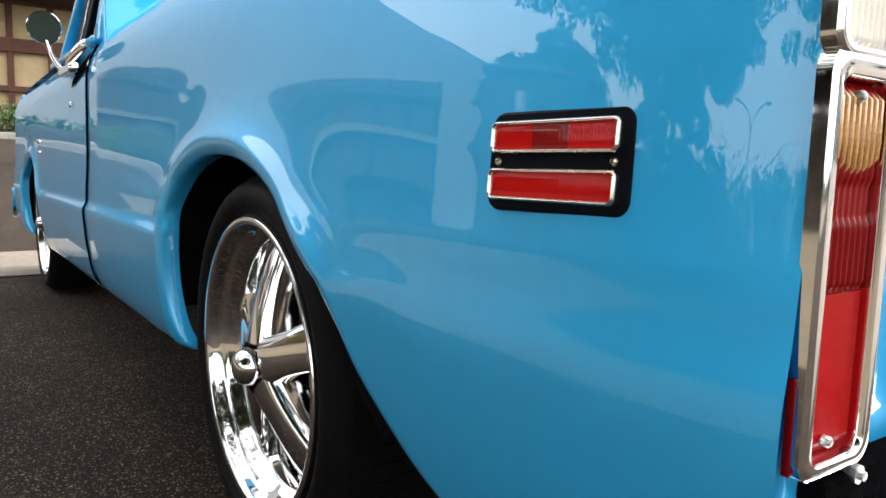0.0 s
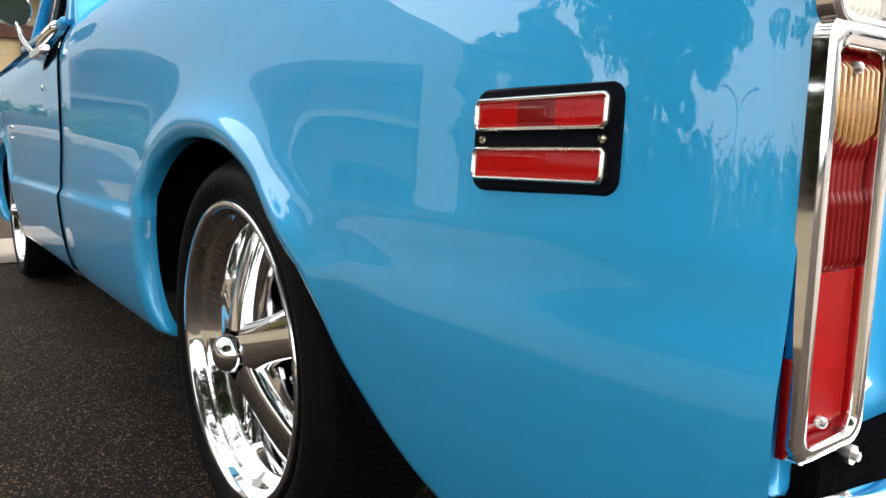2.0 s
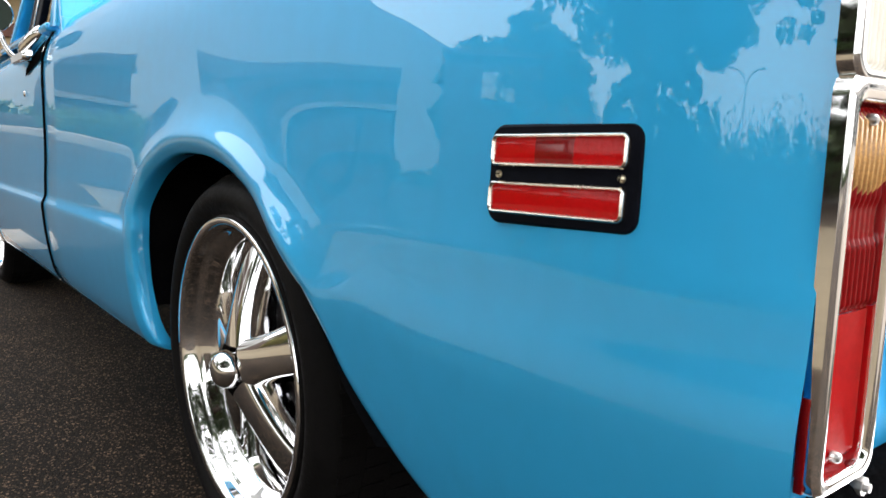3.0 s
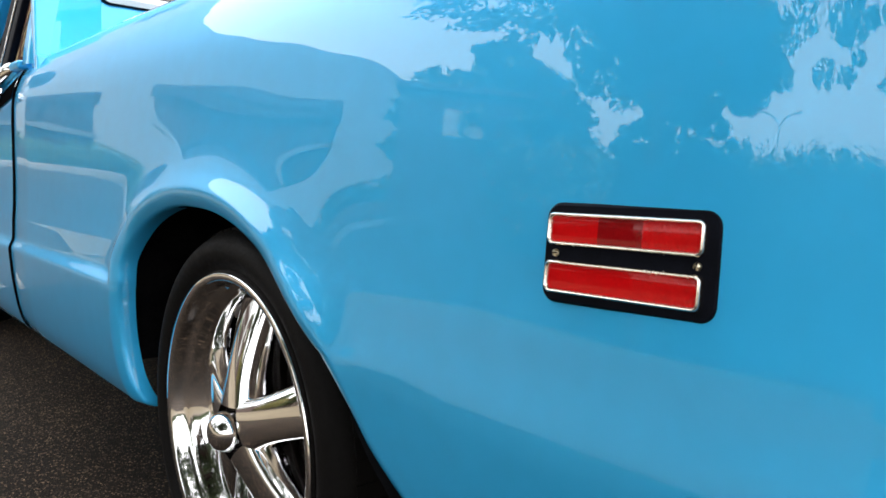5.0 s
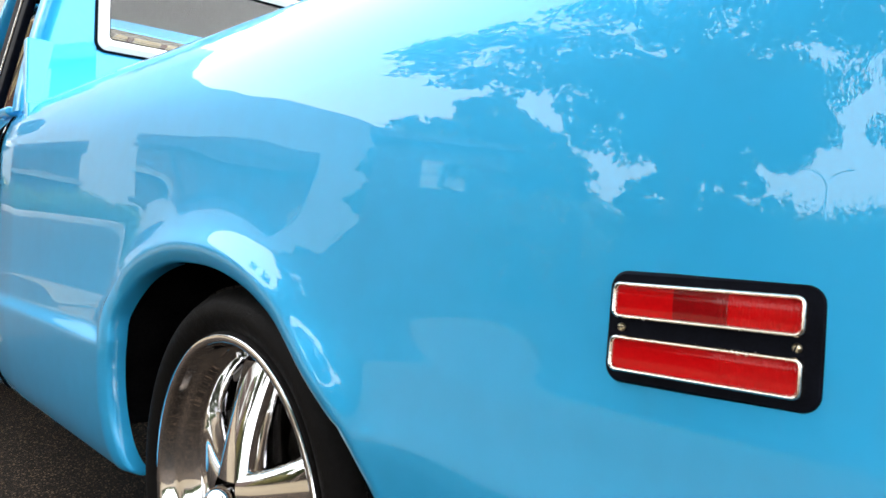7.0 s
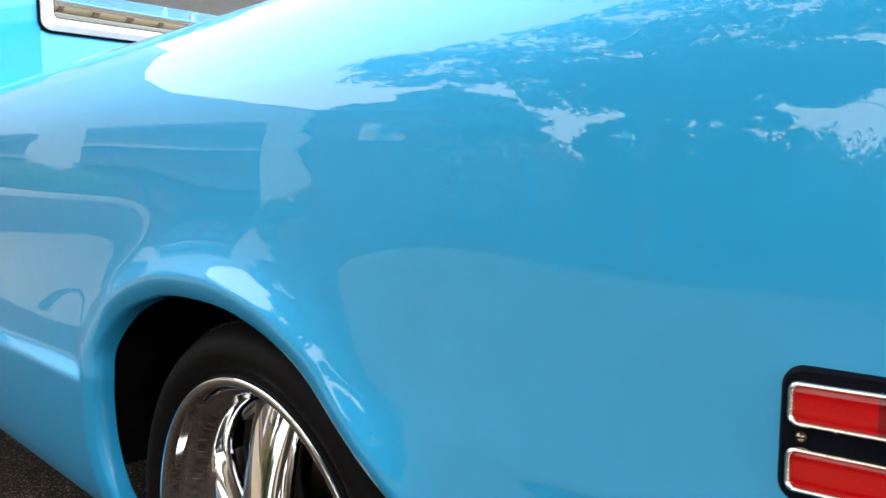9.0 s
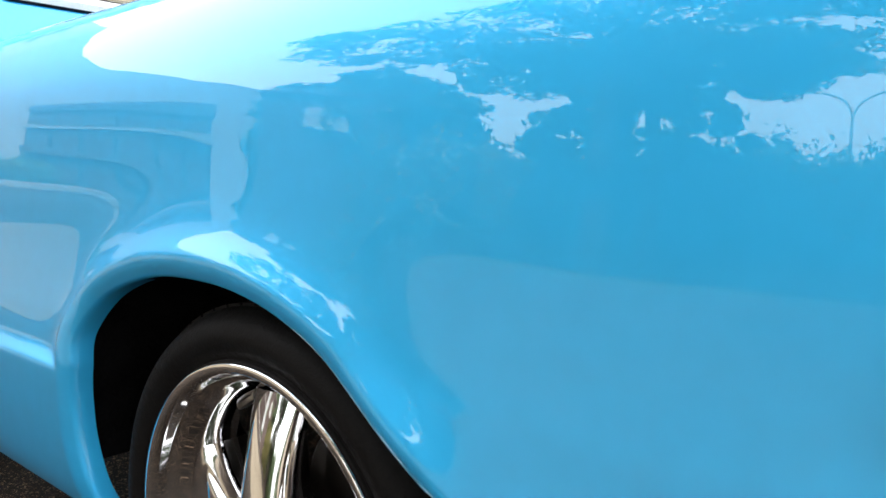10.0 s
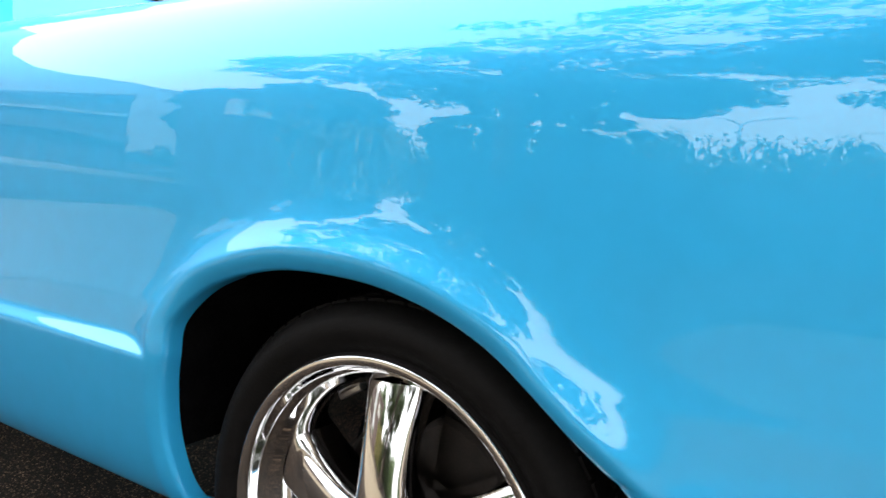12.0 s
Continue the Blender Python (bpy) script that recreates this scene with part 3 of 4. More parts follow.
def make_wheel():
    """Deep five-spoke chrome wheel; its axis is local z, pointing out of the truck, lip at height 0."""
    w = new("wheel")
    w.parent = truck
    tagged(w, "chrome five-spoke wheel with a low black tyre")
    # tyre
    prof = [(0.252, -0.215), (0.275, -0.232), (0.303, -0.236), (0.322, -0.226), (0.3295, -0.208), (TYRE_R, -0.18), (TYRE_R, -0.06), (0.3295, -0.032), (0.323, -0.016),
            (0.313, -0.003), (0.302, 0.003), (0.290, 0.004), (0.277, -0.001), (0.268, -0.008), (0.2635, -0.010), (0.262, -0.006), (0.258, -0.006), (0.252, -0.02)]
    prof = [tuple(p) for p in catmull(prof, 4)]
    finish("tyre", lathe(prof, 120), RUBBER, w, "low profile black tyre", True, 60)
    # tread blocks at the shoulder
    bm = bmesh.new()
    for k in range(64):
        a = 2 * math.pi * k / 64
        for (h0, h1, sk) in ((-0.062, -0.030, 0.0), (-0.112, -0.072, 0.02), (-0.165, -0.122, 0.04)):
            R = Matrix.Rotation(a + sk, 4, 'Z')
            g = bmesh.ops.create_cube(bm, size=1, matrix=R @ Matrix.Translation((TYRE_R - 0.001 - (0.0015 if h1 > -0.05 else 0), 0, (h0 + h1) / 2)) @ Matrix.Diagonal((0.008, 0.0265, h1 - h0, 1)))
    part("tread", bm, RUBBER, w, "", False)
    # rim barrel with stepped lip
    rim = [(0.205, -0.21), (0.205, -0.12), (0.208, -0.085), (0.2135, -0.060), (0.2215, -0.047), (0.2290, -0.038), (0.2335, -0.030), (0.2375, -0.0285), (0.2400, -0.022), (0.2430, -0.012), (0.2455, -0.004), (0.2475, -0.0015), (0.2500, -0.0005),
           (0.2580, 0.0005), (0.2596, -0.0005), (0.2605, -0.004), (0.2590, -0.012), (0.250, -0.03), (0.248, -0.2)]
    finish("rim", lathe(rim, 128), CHROME, w, "deep polished chrome rim", True, 50)
    # spokes lean back from the hub to the barrel
    for k in range(5):
        th = radians(95) - k * 2 * math.pi / 5
        rows = []
        for j in range(23):
            u = j / 22
            r = 0.040 + (0.214 - 0.040) * u
            half = 0.029 + 0.012 * (1 - u) ** 3 + 0.018 * u ** 1.3
            hh = -0.008 - 0.032 * u - 0.018 * u * u
            ring = [(-half * 1.16, -0.075), (-half * 1.10, -0.036)] + [(half * w, 0.007 * (1 - abs(w) ** 2) - 0.007 * abs(w) ** 9) for w in np.sin(np.linspace(-1, 1, 25) * math.pi / 2)] + [(half * 1.10, -0.036), (half * 1.16, -0.075)]
            rows.append([(r * math.cos(th) - o * math.sin(th), r * math.sin(th) + o * math.cos(th), hh + q) for o, q in ring])
        me = sheet(rows, flip=True)
        finish("spoke", me, CHROME, w, "", True, 35)
    # hub with lug recesses
    hub = [(0.074, -0.11), (0.074, -0.072), (0.071, -0.066), (0.060, -0.0615), (0.046, -0.0565), (0.041, -0.050), (0.0395, -0.046)]
    finish("hub", lathe(hub, 60), CHROME, w)
    cap = [(0.0415, -0.048), (0.0410, -0.043), (0.0365, -0.041), (0.0350, -0.034), (0.0352, -0.018), (0.0348, -0.006), (0.0330, 0.006), (0.0290, 0.0165), (0.0220, 0.0245), (0.0120, 0.0290), (0.0, 0.0305)]
    finish("center_cap", lathe([tuple(p) for p in catmull(cap, 4)], 48), CHROME, w, "rounded chrome centre cap")
    for k in range(5):
        a = radians(95 + 36) - k * 2 * math.pi / 5
        finish("lug_nut", lathe([(0.0, -0.046), (0.006, -0.047), (0.0085, -0.052), (0.0095, -0.075)], 6, Matrix.Translation((0.057 * math.cos(a), 0.057 * math.sin(a), 0))), CHROME, w)
    finish("brake_drum", lathe([(0.0, -0.125), (0.150, -0.125), (0.158, -0.132), (0.160, -0.19), (0.0, -0.19)], 48), BRAKE, w, "dark iron brake drum")
    # valve and balance weights on the barrel
    b = box(-0.022, 0.022, -0.004, 0.004, -0.088, -0.074, 0.001)
    b.transform(Matrix.Rotation(radians(122), 4, 'Z') @ Matrix.Translation((0.205, 0, 0)) @ Matrix.Rotation(radians(90), 4, 'Z'))
    part("balance_weight", b, STEEL, w)
    return w


wheel = make_wheel()
# local y is up, local z points out of the truck
LEFT = Matrix(((0, 0, -1, 0), (-1, 0, 0, 0), (0, 1, 0, 0), (0, 0, 0, 1)))
RIGHT = Matrix(((0, 0, 1, 0), (1, 0, 0, 0), (0, 1, 0, 0), (0, 0, 0, 1)))
wheel.matrix_basis = Matrix.Translation((0.061, 0, WHEEL_Z)) @ LEFT
copy_thing(wheel, Matrix.Translation((0.061, 2.92, WHEEL_Z)) @ LEFT @ Matrix.Rotation(0.5, 4, 'Z'))
copy_thing(wheel, Matrix.Translation((2 * MID - 0.061, 0, WHEEL_Z)) @ RIGHT)
copy_thing(wheel, Matrix.Translation((2 * MID - 0.061, 2.92, WHEEL_Z)) @ RIGHT)

# ---- cab ----


def loft(sections, mat, name, parent=truck, label="", flip=False, sharp=40):
    return finish(name, sheet(sections, flip=flip), mat, parent, label, True, sharp)


BELT_X, BELT_Z, ROOF_X, ROOF_Z = 0.085, 1.06, 0.215, 1.60
CAB_BACK, CAB_FRONT = 1.285, 2.42


def pillar_bar(a, b, w, d, name, mat=PAINT, parent=truck):
    """A slanted post between two points with a rounded oblong section (w along y, d along x)."""
    a, b = Vector(a), Vector(b)
    out = rounded_outline(d, w, min(w, d) * 0.3, 4)
    bm = bmesh.new()
    rings = [[bm.verts.new((p.x + u, p.y + v, p.z)) for u, v in out] for p in (a, b)]
    n = len(out)
    for k in range(n):
        bm.faces.new((rings[0][k], rings[0][(k + 1) % n], rings[1][(k + 1) % n], rings[1][k]))
    bm.faces.new(rings[0][::-1])
    bm.faces.new(rings[1])
    bmesh.ops.recalc_face_normals(bm, faces=bm.faces[:])
    return part(name, bm, mat, parent)


def cab():
    # back wall with a window opening
    y0 = CAB_BACK
    wx0, wx1, wz0, wz1 = 0.260, 2 * MID - 0.260, 1.246, 1.53
    for (x0, x1, z0, z1) in ((0.075, 2 * MID - 0.075, 0.36, 1.243), (0.20, 2 * MID - 0.20, 1.533, 1.585)):
        part("cab_rear_wall", box(x0, x1, y0, y0 + 0.04, z0, z1, 0.006), PAINT, truck)
    for s in (0, 1):
        # corner posts beside the rear window, leaning in
        n = 14
        P = []
        for j in range(n + 1):
            t = j / n
            z = 1.04 + (1.585 - 1.04) * t
            xo = 0.060 + 0.13 * t ** 1.3
            row = []
            for a in np.linspace(0, 1, 10):
                ang = a * math.pi / 2
                row.append((xo + 0.05 * (1 - math.cos(ang)), y0 + 0.052 - 0.052 * math.sin(ang), z))
            row.insert(0, (xo - 0.001, y0 + 0.085, z))
            row.append((0.256, y0 - 0.001, z))
            row.append((0.256, y0 + 0.03, z))
            P.append(row)
        P = np.array(P)
        finish("cab_corner_post", sheet(mirrored(P) if s else P, flip=not s), PAINT, truck, "", True, 40)
    win = new("rear_window")
    win.parent = truck
    M = Matrix(((1, 0, 0, MID), (0, 0, -1, y0 - 0.001), (0, 1, 0, (wz0 + wz1) / 2), (0, 0, 0, 1)))
    W, H = wx1 - wx0, wz1 - wz0

    def ring(w1, h1, r1, w2, h2, r2, top):
        a, b = rounded_outline(w1, h1, r1, 6), rounded_outline(w2, h2, r2, 6)
        mid = [((p[0] + q[0]) / 2, (p[1] + q[1]) / 2) for p, q in zip(a, b)]
        return plate([(a, -0.01), (a, top * 0.6), (mid, top), (b, top * 0.6), (b, -0.03)], M, False, False)
    part("gasket", ring(W + 0.02, H + 0.02, 0.03, W - 0.012, H - 0.012, 0.02, 0.010), BLACK, win, "black rubber gasket")
    part("window_trim", ring(W + 0.008, H + 0.008, 0.026, W - 0.056, H - 0.056, 0.014, 0.016), WHITEGASKET, win, "pale window trim")
    pane = rounded_outline(W - 0.052, H - 0.052, 0.016, 6)
    part("window_pane", plate([(pane, -0.004), (pane, 0.0)], M, True, True), CABGLASS, win, "", False)
    part("inner_seal", ring(W - 0.050, H - 0.050, 0.016, W - 0.064, H - 0.064, 0.012, 0.009), BLACK, win)
    # roof
    nx, ny = 24, 24
    P = []
    for i in range(nx + 1):
        u = i / nx * 2 - 1
        row = []
        for j in range(ny + 1):
            v = j / ny * 2 - 1
            drop = 0.07 * abs(u) ** 5 + 0.05 * abs(v) ** 5
            row.append((MID + u * (MID - 0.195), 1.715 + v * 0.445, 1.655 - drop))
        P.append(row)
    P = np.array(P)
    under = P.copy()
    under[..., 2] -= 0.05
    finish("roof", sheet(P, flip=True), PAINT, truck)
    part("headliner", box(0.21, 2 * MID - 0.21, 1.33, 2.12, 1.545, 1.57, 0.006), DARK, truck)
    for s in (0, 1):
        mx = (lambda v: v) if not s else (lambda v: 2 * MID - v)
        pillar_bar((mx(0.115), 2.46, 1.05), (mx(0.235), 2.10, 1.60), 0.075, 0.05, "windscreen_pillar")
        door = left_door if not s else right_door
        # belt cap of the door, window frame and glass
        part("belt", box(min(mx(0.055), mx(0.13)), max(mx(0.055), mx(0.13)), 1.420, 2.39, 1.035, 1.062, 0.010, 3), PAINT, door)
        pillar_bar((mx(0.098), 1.80, 1.05), (mx(0.190), 1.60, 1.575), 0.075, 0.024, "window_channel", BLACK, door)
        pillar_bar((mx(0.092), 1.865, 1.05), (mx(0.186), 1.665, 1.575), 0.014, 0.020, "vent_bar", CHROME, door)
        pillar_bar((mx(0.098), 1.93, 1.05), (mx(0.190), 1.73, 1.575), 0.090, 0.022, "vent_frame", BLACK, door)
        pillar_bar((mx(0.192), 1.38, 1.575), (mx(0.192), 2.13, 1.575), 0.03, 0.024, "window_header", PAINT, door)
        # rocker under the door
        part("rocker", box(min(mx(0.055), mx(0.14)), max(mx(0.055), mx(0.14)), 1.24, 2.40, 0.285, 0.335, 0.012, 3), PAINT, truck)
        # push-button handle
        h = new("door_handle")
        h.parent = door
        tagged(h, "chrome push-button door handle")
        # heavy lever on the shoulder, over a dark sheet that paints its shade
        b = tube([(mx(x), y, z) for x, y, z in catmull([(0.040, 1.715, 0.980), (0.034, 1.675, 0.990), (0.038, 1.62, 1.008), (0.055, 1.565, 1.032), (0.078, 1.525, 1.052)], 5)], [0.012] * 3 + [0.018] * 5 + [0.024] * 10 + [0.022, 0.017, 0.008], 16)
        part("lever", b, CHROME, h)
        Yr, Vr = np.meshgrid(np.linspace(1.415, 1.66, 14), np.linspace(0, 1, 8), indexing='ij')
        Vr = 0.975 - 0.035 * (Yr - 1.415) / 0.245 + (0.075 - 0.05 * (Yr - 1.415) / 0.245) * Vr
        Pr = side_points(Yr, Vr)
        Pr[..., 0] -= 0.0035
        finish("handle_shade", sheet(Pr if not s else mirrored(Pr), flip=not s), DARK, h, "dark sheet painted in as the shade under the handle", True, 0)
        # lock below
        finish("lock", lathe([(0.0, 0.004), (0.008, 0.0035), (0.0105, 0.0)], 16, Matrix(((0, 0, -1 if not s else 1, mx(0.028)), (1, 0, 0, 1.67), (0, 1, 0, 0.852), (0, 0, 0, 1)))), CHROME, door)
    part("bench_seat", box(0.22, 2 * MID - 0.22, 1.36, 1.58, 0.60, 1.262, 0.05, 4), SEAT, truck)
    part("dashboard", box(0.14, 2 * MID - 0.14, 2.20, 2.42, 0.70, 1.05, 0.04, 3), DARK, truck)
    # windscreen
    P = [[(MID + u * (0.87 - 0.12 * t), 2.455 - 0.35 * t + 0.08 * (1 - u * u), 1.06 + 0.53 * t) for u in np.linspace(-1, 1, 16)] for t in np.linspace(0, 1, 6)]
    bm = bmesh.new()
    bm.from_mesh(sheet(P))
    bmesh.ops.solidify(bm, geom=bm.faces[:], thickness=0.005)
    part("windscreen", bm, CABGLASS, truck, "", True, 0)
    # bonnet and front
    P = []
    for y in np.linspace(2.44, 3.72, 18):
        t = (y - 2.44) / 1.28
        row = []
        for u in np.linspace(-1, 1, 30):
            row.append((MID + u * 0.905, y, 1.055 - 0.03 * t - 0.06 * max(0, (t - 0.88) / 0.12) ** 2 + 0.035 * (1 - abs(u) ** 3)))
        P.append(row)
    finish("bonnet", sheet(P, flip=True), PAINT, truck)
    part("grille", box(0.12, 2 * MID - 0.12, 3.68, 3.73, 0.62, 0.95, 0.01), CHROME, truck)
    part("nose_panel", box(0.05, 2 * MID - 0.05, 3.66, 3.725, 0.44, 0.62, 0.012), PAINT, truck)
    part("nose_cap", box(0.06, 2 * MID - 0.06, 3.66, 3.735, 0.95, 1.0, 0.015), PAINT, truck)
    for s in (0, 1):
        x = 0.23 if not s else 2 * MID - 0.23
        finish("headlight", lathe([(0.0, 0.02), (0.05, 0.016), (0.085, 0.0), (0.095, 0.006), (0.10, -0.02)], 32, Matrix(((1, 0, 0, x), (0, 0, 1, 3.732), (0, -1, 0, 0.78), (0, 0, 0, 1)))), CLEARLENS, truck)
        part("air_dam_end", box(x - 0.20 if not s else x + 0.02, x - 0.02 if not s else x + 0.20, 3.70, 3.80, 0.26, 0.37, 0.02, 3), BLACK, truck)


CABGLASS = material("cab_glass", (0.9, 0.95, 0.93), 0.0, trans=1.0, ior=1.45)
cab()


def door_mirror():
    m = new("side_mirror")
    m.parent = left_door
    tagged(m, "round chrome side mirror on a bent arm")
    c = Vector((-0.029, 1.80, 1.122))
    facing = Vector((-0.34, -1.0, -0.16)).normalized()
    R = Matrix.Translation(c) @ facing.to_track_quat('Z', 'Y').to_matrix().to_4x4()
    finish("mirror_shell", lathe([(0.0, -0.032), (0.024, -0.026), (0.044, -0.018), (0.055, -0.006), (0.0585, 0.004), (0.058, 0.008), (0.0555, 0.009), (0.054, 0.006)], 48, R), CHROME, m)
    finish("mirror_glass", lathe([(0.0, 0.0045), (0.03, 0.0055), (0.0545, 0.006)], 48, R), MIRROR, m)
    pts = catmull([(0.030, 1.76, 0.972), (0.012, 1.775, 0.985), (-0.002, 1.79, 1.01), (-0.012, 1.803, 1.04), (-0.022, 1.808, 1.08)], 6)
    part("arm", tube(pts, 0.0095, 12), CHROME, m)
    b = plate([(rounded_outline(0.25, 0.036, 0.016, 6), -0.010), (rounded_outline(0.25, 0.034, 0.015, 6), 0.010), (rounded_outline(0.235, 0.022, 0.010, 6), 0.019)], Matrix(((0, 0, -1, 0.026), (1, 0, 0, 1.66), (0, 1, 0, 0.968), (0, 0, 0, 1))))
    part("mount", b, CHROME, m)


door_mirror()

# ---- ground ----


def terrain(x, y):
    """Height of the lot: level round the truck, a shallow gutter ahead, rising beyond."""
    if y <= 3.4:
        return 0.0
    if y <= 4.5:
        return -0.015 * math.sin(math.pi * (y - 3.4) / 1.1)
    return 0.075 * (min(y, 26) - 4.5) * min(1, (y - 4.5) / 3)


def ground_sheet():
    xs = np.concatenate([[-600, -150, -60], np.linspace(-30, 30, 31), [60, 150, 600]])
    ys = np.concatenate([[-600, -150, -40], np.linspace(-12, 3.4, 8), np.linspace(3.5, 4.5, 9), np.linspace(5, 26, 22), [60, 150, 600]])
    P = [[(x, y, terrain(x, y) - (0.004 if 3.39 < y < 4.51 else 0)) for y in ys] for x in xs]
    return tagged(finish("ground", sheet(P), ASPHALT, None, "", True, 0), "dark weathered asphalt with pale stone chips", "asphalt", kind="structure")


ground_sheet()
P = [[(x, y, terrain(x, y) + 0.004) for y in np.linspace(3.4, 4.5, 12)] for x in np.linspace(-0.3, 30, 12)]
tagged(finish("pavement", sheet(P), CONCRETE, None), "pale concrete gutter strip across the lot", "gutter", kind="structure")

# pale driving lane beside the parking bays
P = [[(x, y, terrain(x, y) + 0.006) for y in np.concatenate([np.linspace(-30, 3.4, 12), np.linspace(3.5, 9.4, 30)])] for x in np.linspace(-10.5, -1.7, 12)]
tagged(finish("road", sheet(P), LANE, None), "worn tan concrete lane beside the asphalt bays", "road", kind="structure")

# ---- surroundings ----


def kerb(x0, x1, y0, y1, z, h=0.15):
    return tagged(part("kerb", box(x0, x1, y0, y1, z - 0.3, z + h, 0.02), KERB), "pale concrete kerb beside the lot", "kerb", kind="structure")


def clumps(n, centre, size, leaf, rng, flat=0.0):
    """Loose leaves filling an ellipsoid, one quad each."""
    d = rng.normal(size=(n, 3))
    d /= np.linalg.norm(d, axis=1)[:, None]
    rad = (rng.uniform(0.08, 1, n) ** (1 / 3)) * np.where(rng.uniform(size=n) < 0.88, 1.0, 1.25)
    p = d * rad[:, None] * np.array(size) + np.array(centre)
    a = rng.normal(size=(n, 3))
    a /= np.linalg.norm(a, axis=1)[:, None]
    b = np.cross(a, rng.normal(size=(n, 3)))
    b /= np.linalg.norm(b, axis=1)[:, None]
    k = leaf * rng.uniform(0.6, 1.3, n)[:, None]
    V = np.stack([p - a * k, p + b * k * 0.5, p + a * k, p - b * k * 0.5], 1).reshape(-1, 3).tolist()
    F = [(4 * i, 4 * i + 1, 4 * i + 2, 4 * i + 3) for i in range(n)]
    return V, F


def hedge(x, y, z, length, width, height, rng, label):
    V, F = [], []
    for k in range(int(length / 0.35) + 1):
        for _ in range(2):
            v, f = clumps(520, (x + rng.uniform(-0.1, 0.1) + k * 0.35 - length / 2, y + rng.uniform(-1, 1) * width * 0.25, z + height * rng.uniform(0.35, 0.6)), (0.36, width * 0.5, height * 0.5), 0.030, rng)
            F += [tuple(i + len(V) for i in q) for q in f]
            V += v
    me = bpy.data.meshes.new("hedge")
    me.from_pydata(V, [], F)
    ob = finish("hedge", me, HEDGE, None, "", False)
    return tagged(ob, label, "hedge", kind="stuff")


def tree(x, y, z, trunk_h, crown_r, crown_h, rng, blobs=26, per=420, leaf=0.11, label="broad leafy tree, mirrored in the truck or added for shade"):
    t = tagged(new("tree"), label, "tree", "shade trees")
    t.location = (x, y, z)
    bm = bmesh.new()
    top = Vector((rng.uniform(-0.3, 0.3), rng.uniform(-0.3, 0.3), trunk_h))
    limbs = [([Vector((0, 0, -0.2)), Vector((0.05, 0, trunk_h * 0.5)), top], [0.26, 0.19, 0.15])]
    ends = []
    for k in range(9):
        a = 2 * math.pi * k / 9 + rng.uniform(-0.3, 0.3)
        r = crown_r * rng.uniform(0.45, 0.9)
        e = Vector((r * math.cos(a), r * math.sin(a), trunk_h + crown_h * rng.uniform(0.25, 0.8)))
        limbs.append(([top * rng.uniform(0.75, 1.0), (top + e) / 2 + Vector((0, 0, rng.uniform(0, 0.6))), e], [0.10, 0.06, 0.02]))
        ends.append(e)
    for pts, rad in limbs:
        c = catmull([tuple(p) for p in pts], 5)
        r = np.interp(np.linspace(0, 1, len(c)), np.linspace(0, 1, len(rad)), rad)
        b = tube(c, list(r), 8)
        me = bpy.data.meshes.new("tmp")
        b.to_mesh(me)
        b.free()
        bm.from_mesh(me)
        bpy.data.meshes.remove(me)
    part("trunk", bm, BARK, t)
    V, F = [], []
    for k in range(blobs):
        if k < len(ends):
            c = ends[k]
        else:
            a, rr = rng.uniform(0, 2 * math.pi), crown_r * math.sqrt(rng.uniform(0, 1))
            c = Vector((rr * math.cos(a), rr * math.sin(a), trunk_h + crown_h * rng.uniform(0.05, 0.95) * (1 - 0.5 * (rr / crown_r) ** 2)))
        s = min(crown_r, 3.4) * rng.uniform(0.05, 0.17)
        v, f = clumps(int(per * (0.35 + 4 * s * s)), tuple(c), (s * rng.uniform(0.9, 1.9), s * rng.uniform(0.9, 1.9), s * 0.6), leaf, rng)
        F += [tuple(i + len(V) for i in q) for q in f]
        V += v
    me = bpy.data.meshes.new("crown")
    me.from_pydata(V, [], F)
    finish("crown", me, LEAF, t, "", False)
    return t


rng = np.random.default_rng(5)


def round_about(az, dist, z=0.0):
    """Ground place at a bearing from the truck (degrees clockwise from its nose)."""
    return dist * math.sin(radians(az)), dist * math.cos(radians(az)), z


def slab(name, x0, x1, y0, y1, z0, z1, mat, parent, bevel=0.02, label=""):
    return part(name, box(x0, x1, y0, y1, z0, z1, bevel), mat, parent, label, False)


BASE = terrain(0, 19)

# planted strip with kerb across the way
kerb(-26, 14, 16.2, 16.5, terrain(0, 16.3), 0.13)
for k in range(3):
    hedge(-6.6 + k * 1.55, 17.4, terrain(0, 17.3), 1.5, 1.0, 0.62 + 0.10 * (k % 2), rng, "clipped green hedge behind the kerb")
for k in range(3):
    hedge(0.55 + k * 1.2, 17.3, terrain(0, 17.3), 1.1, 0.9, 0.72 - 0.1 * k, rng, "bright green rounded shrubs behind the kerb")


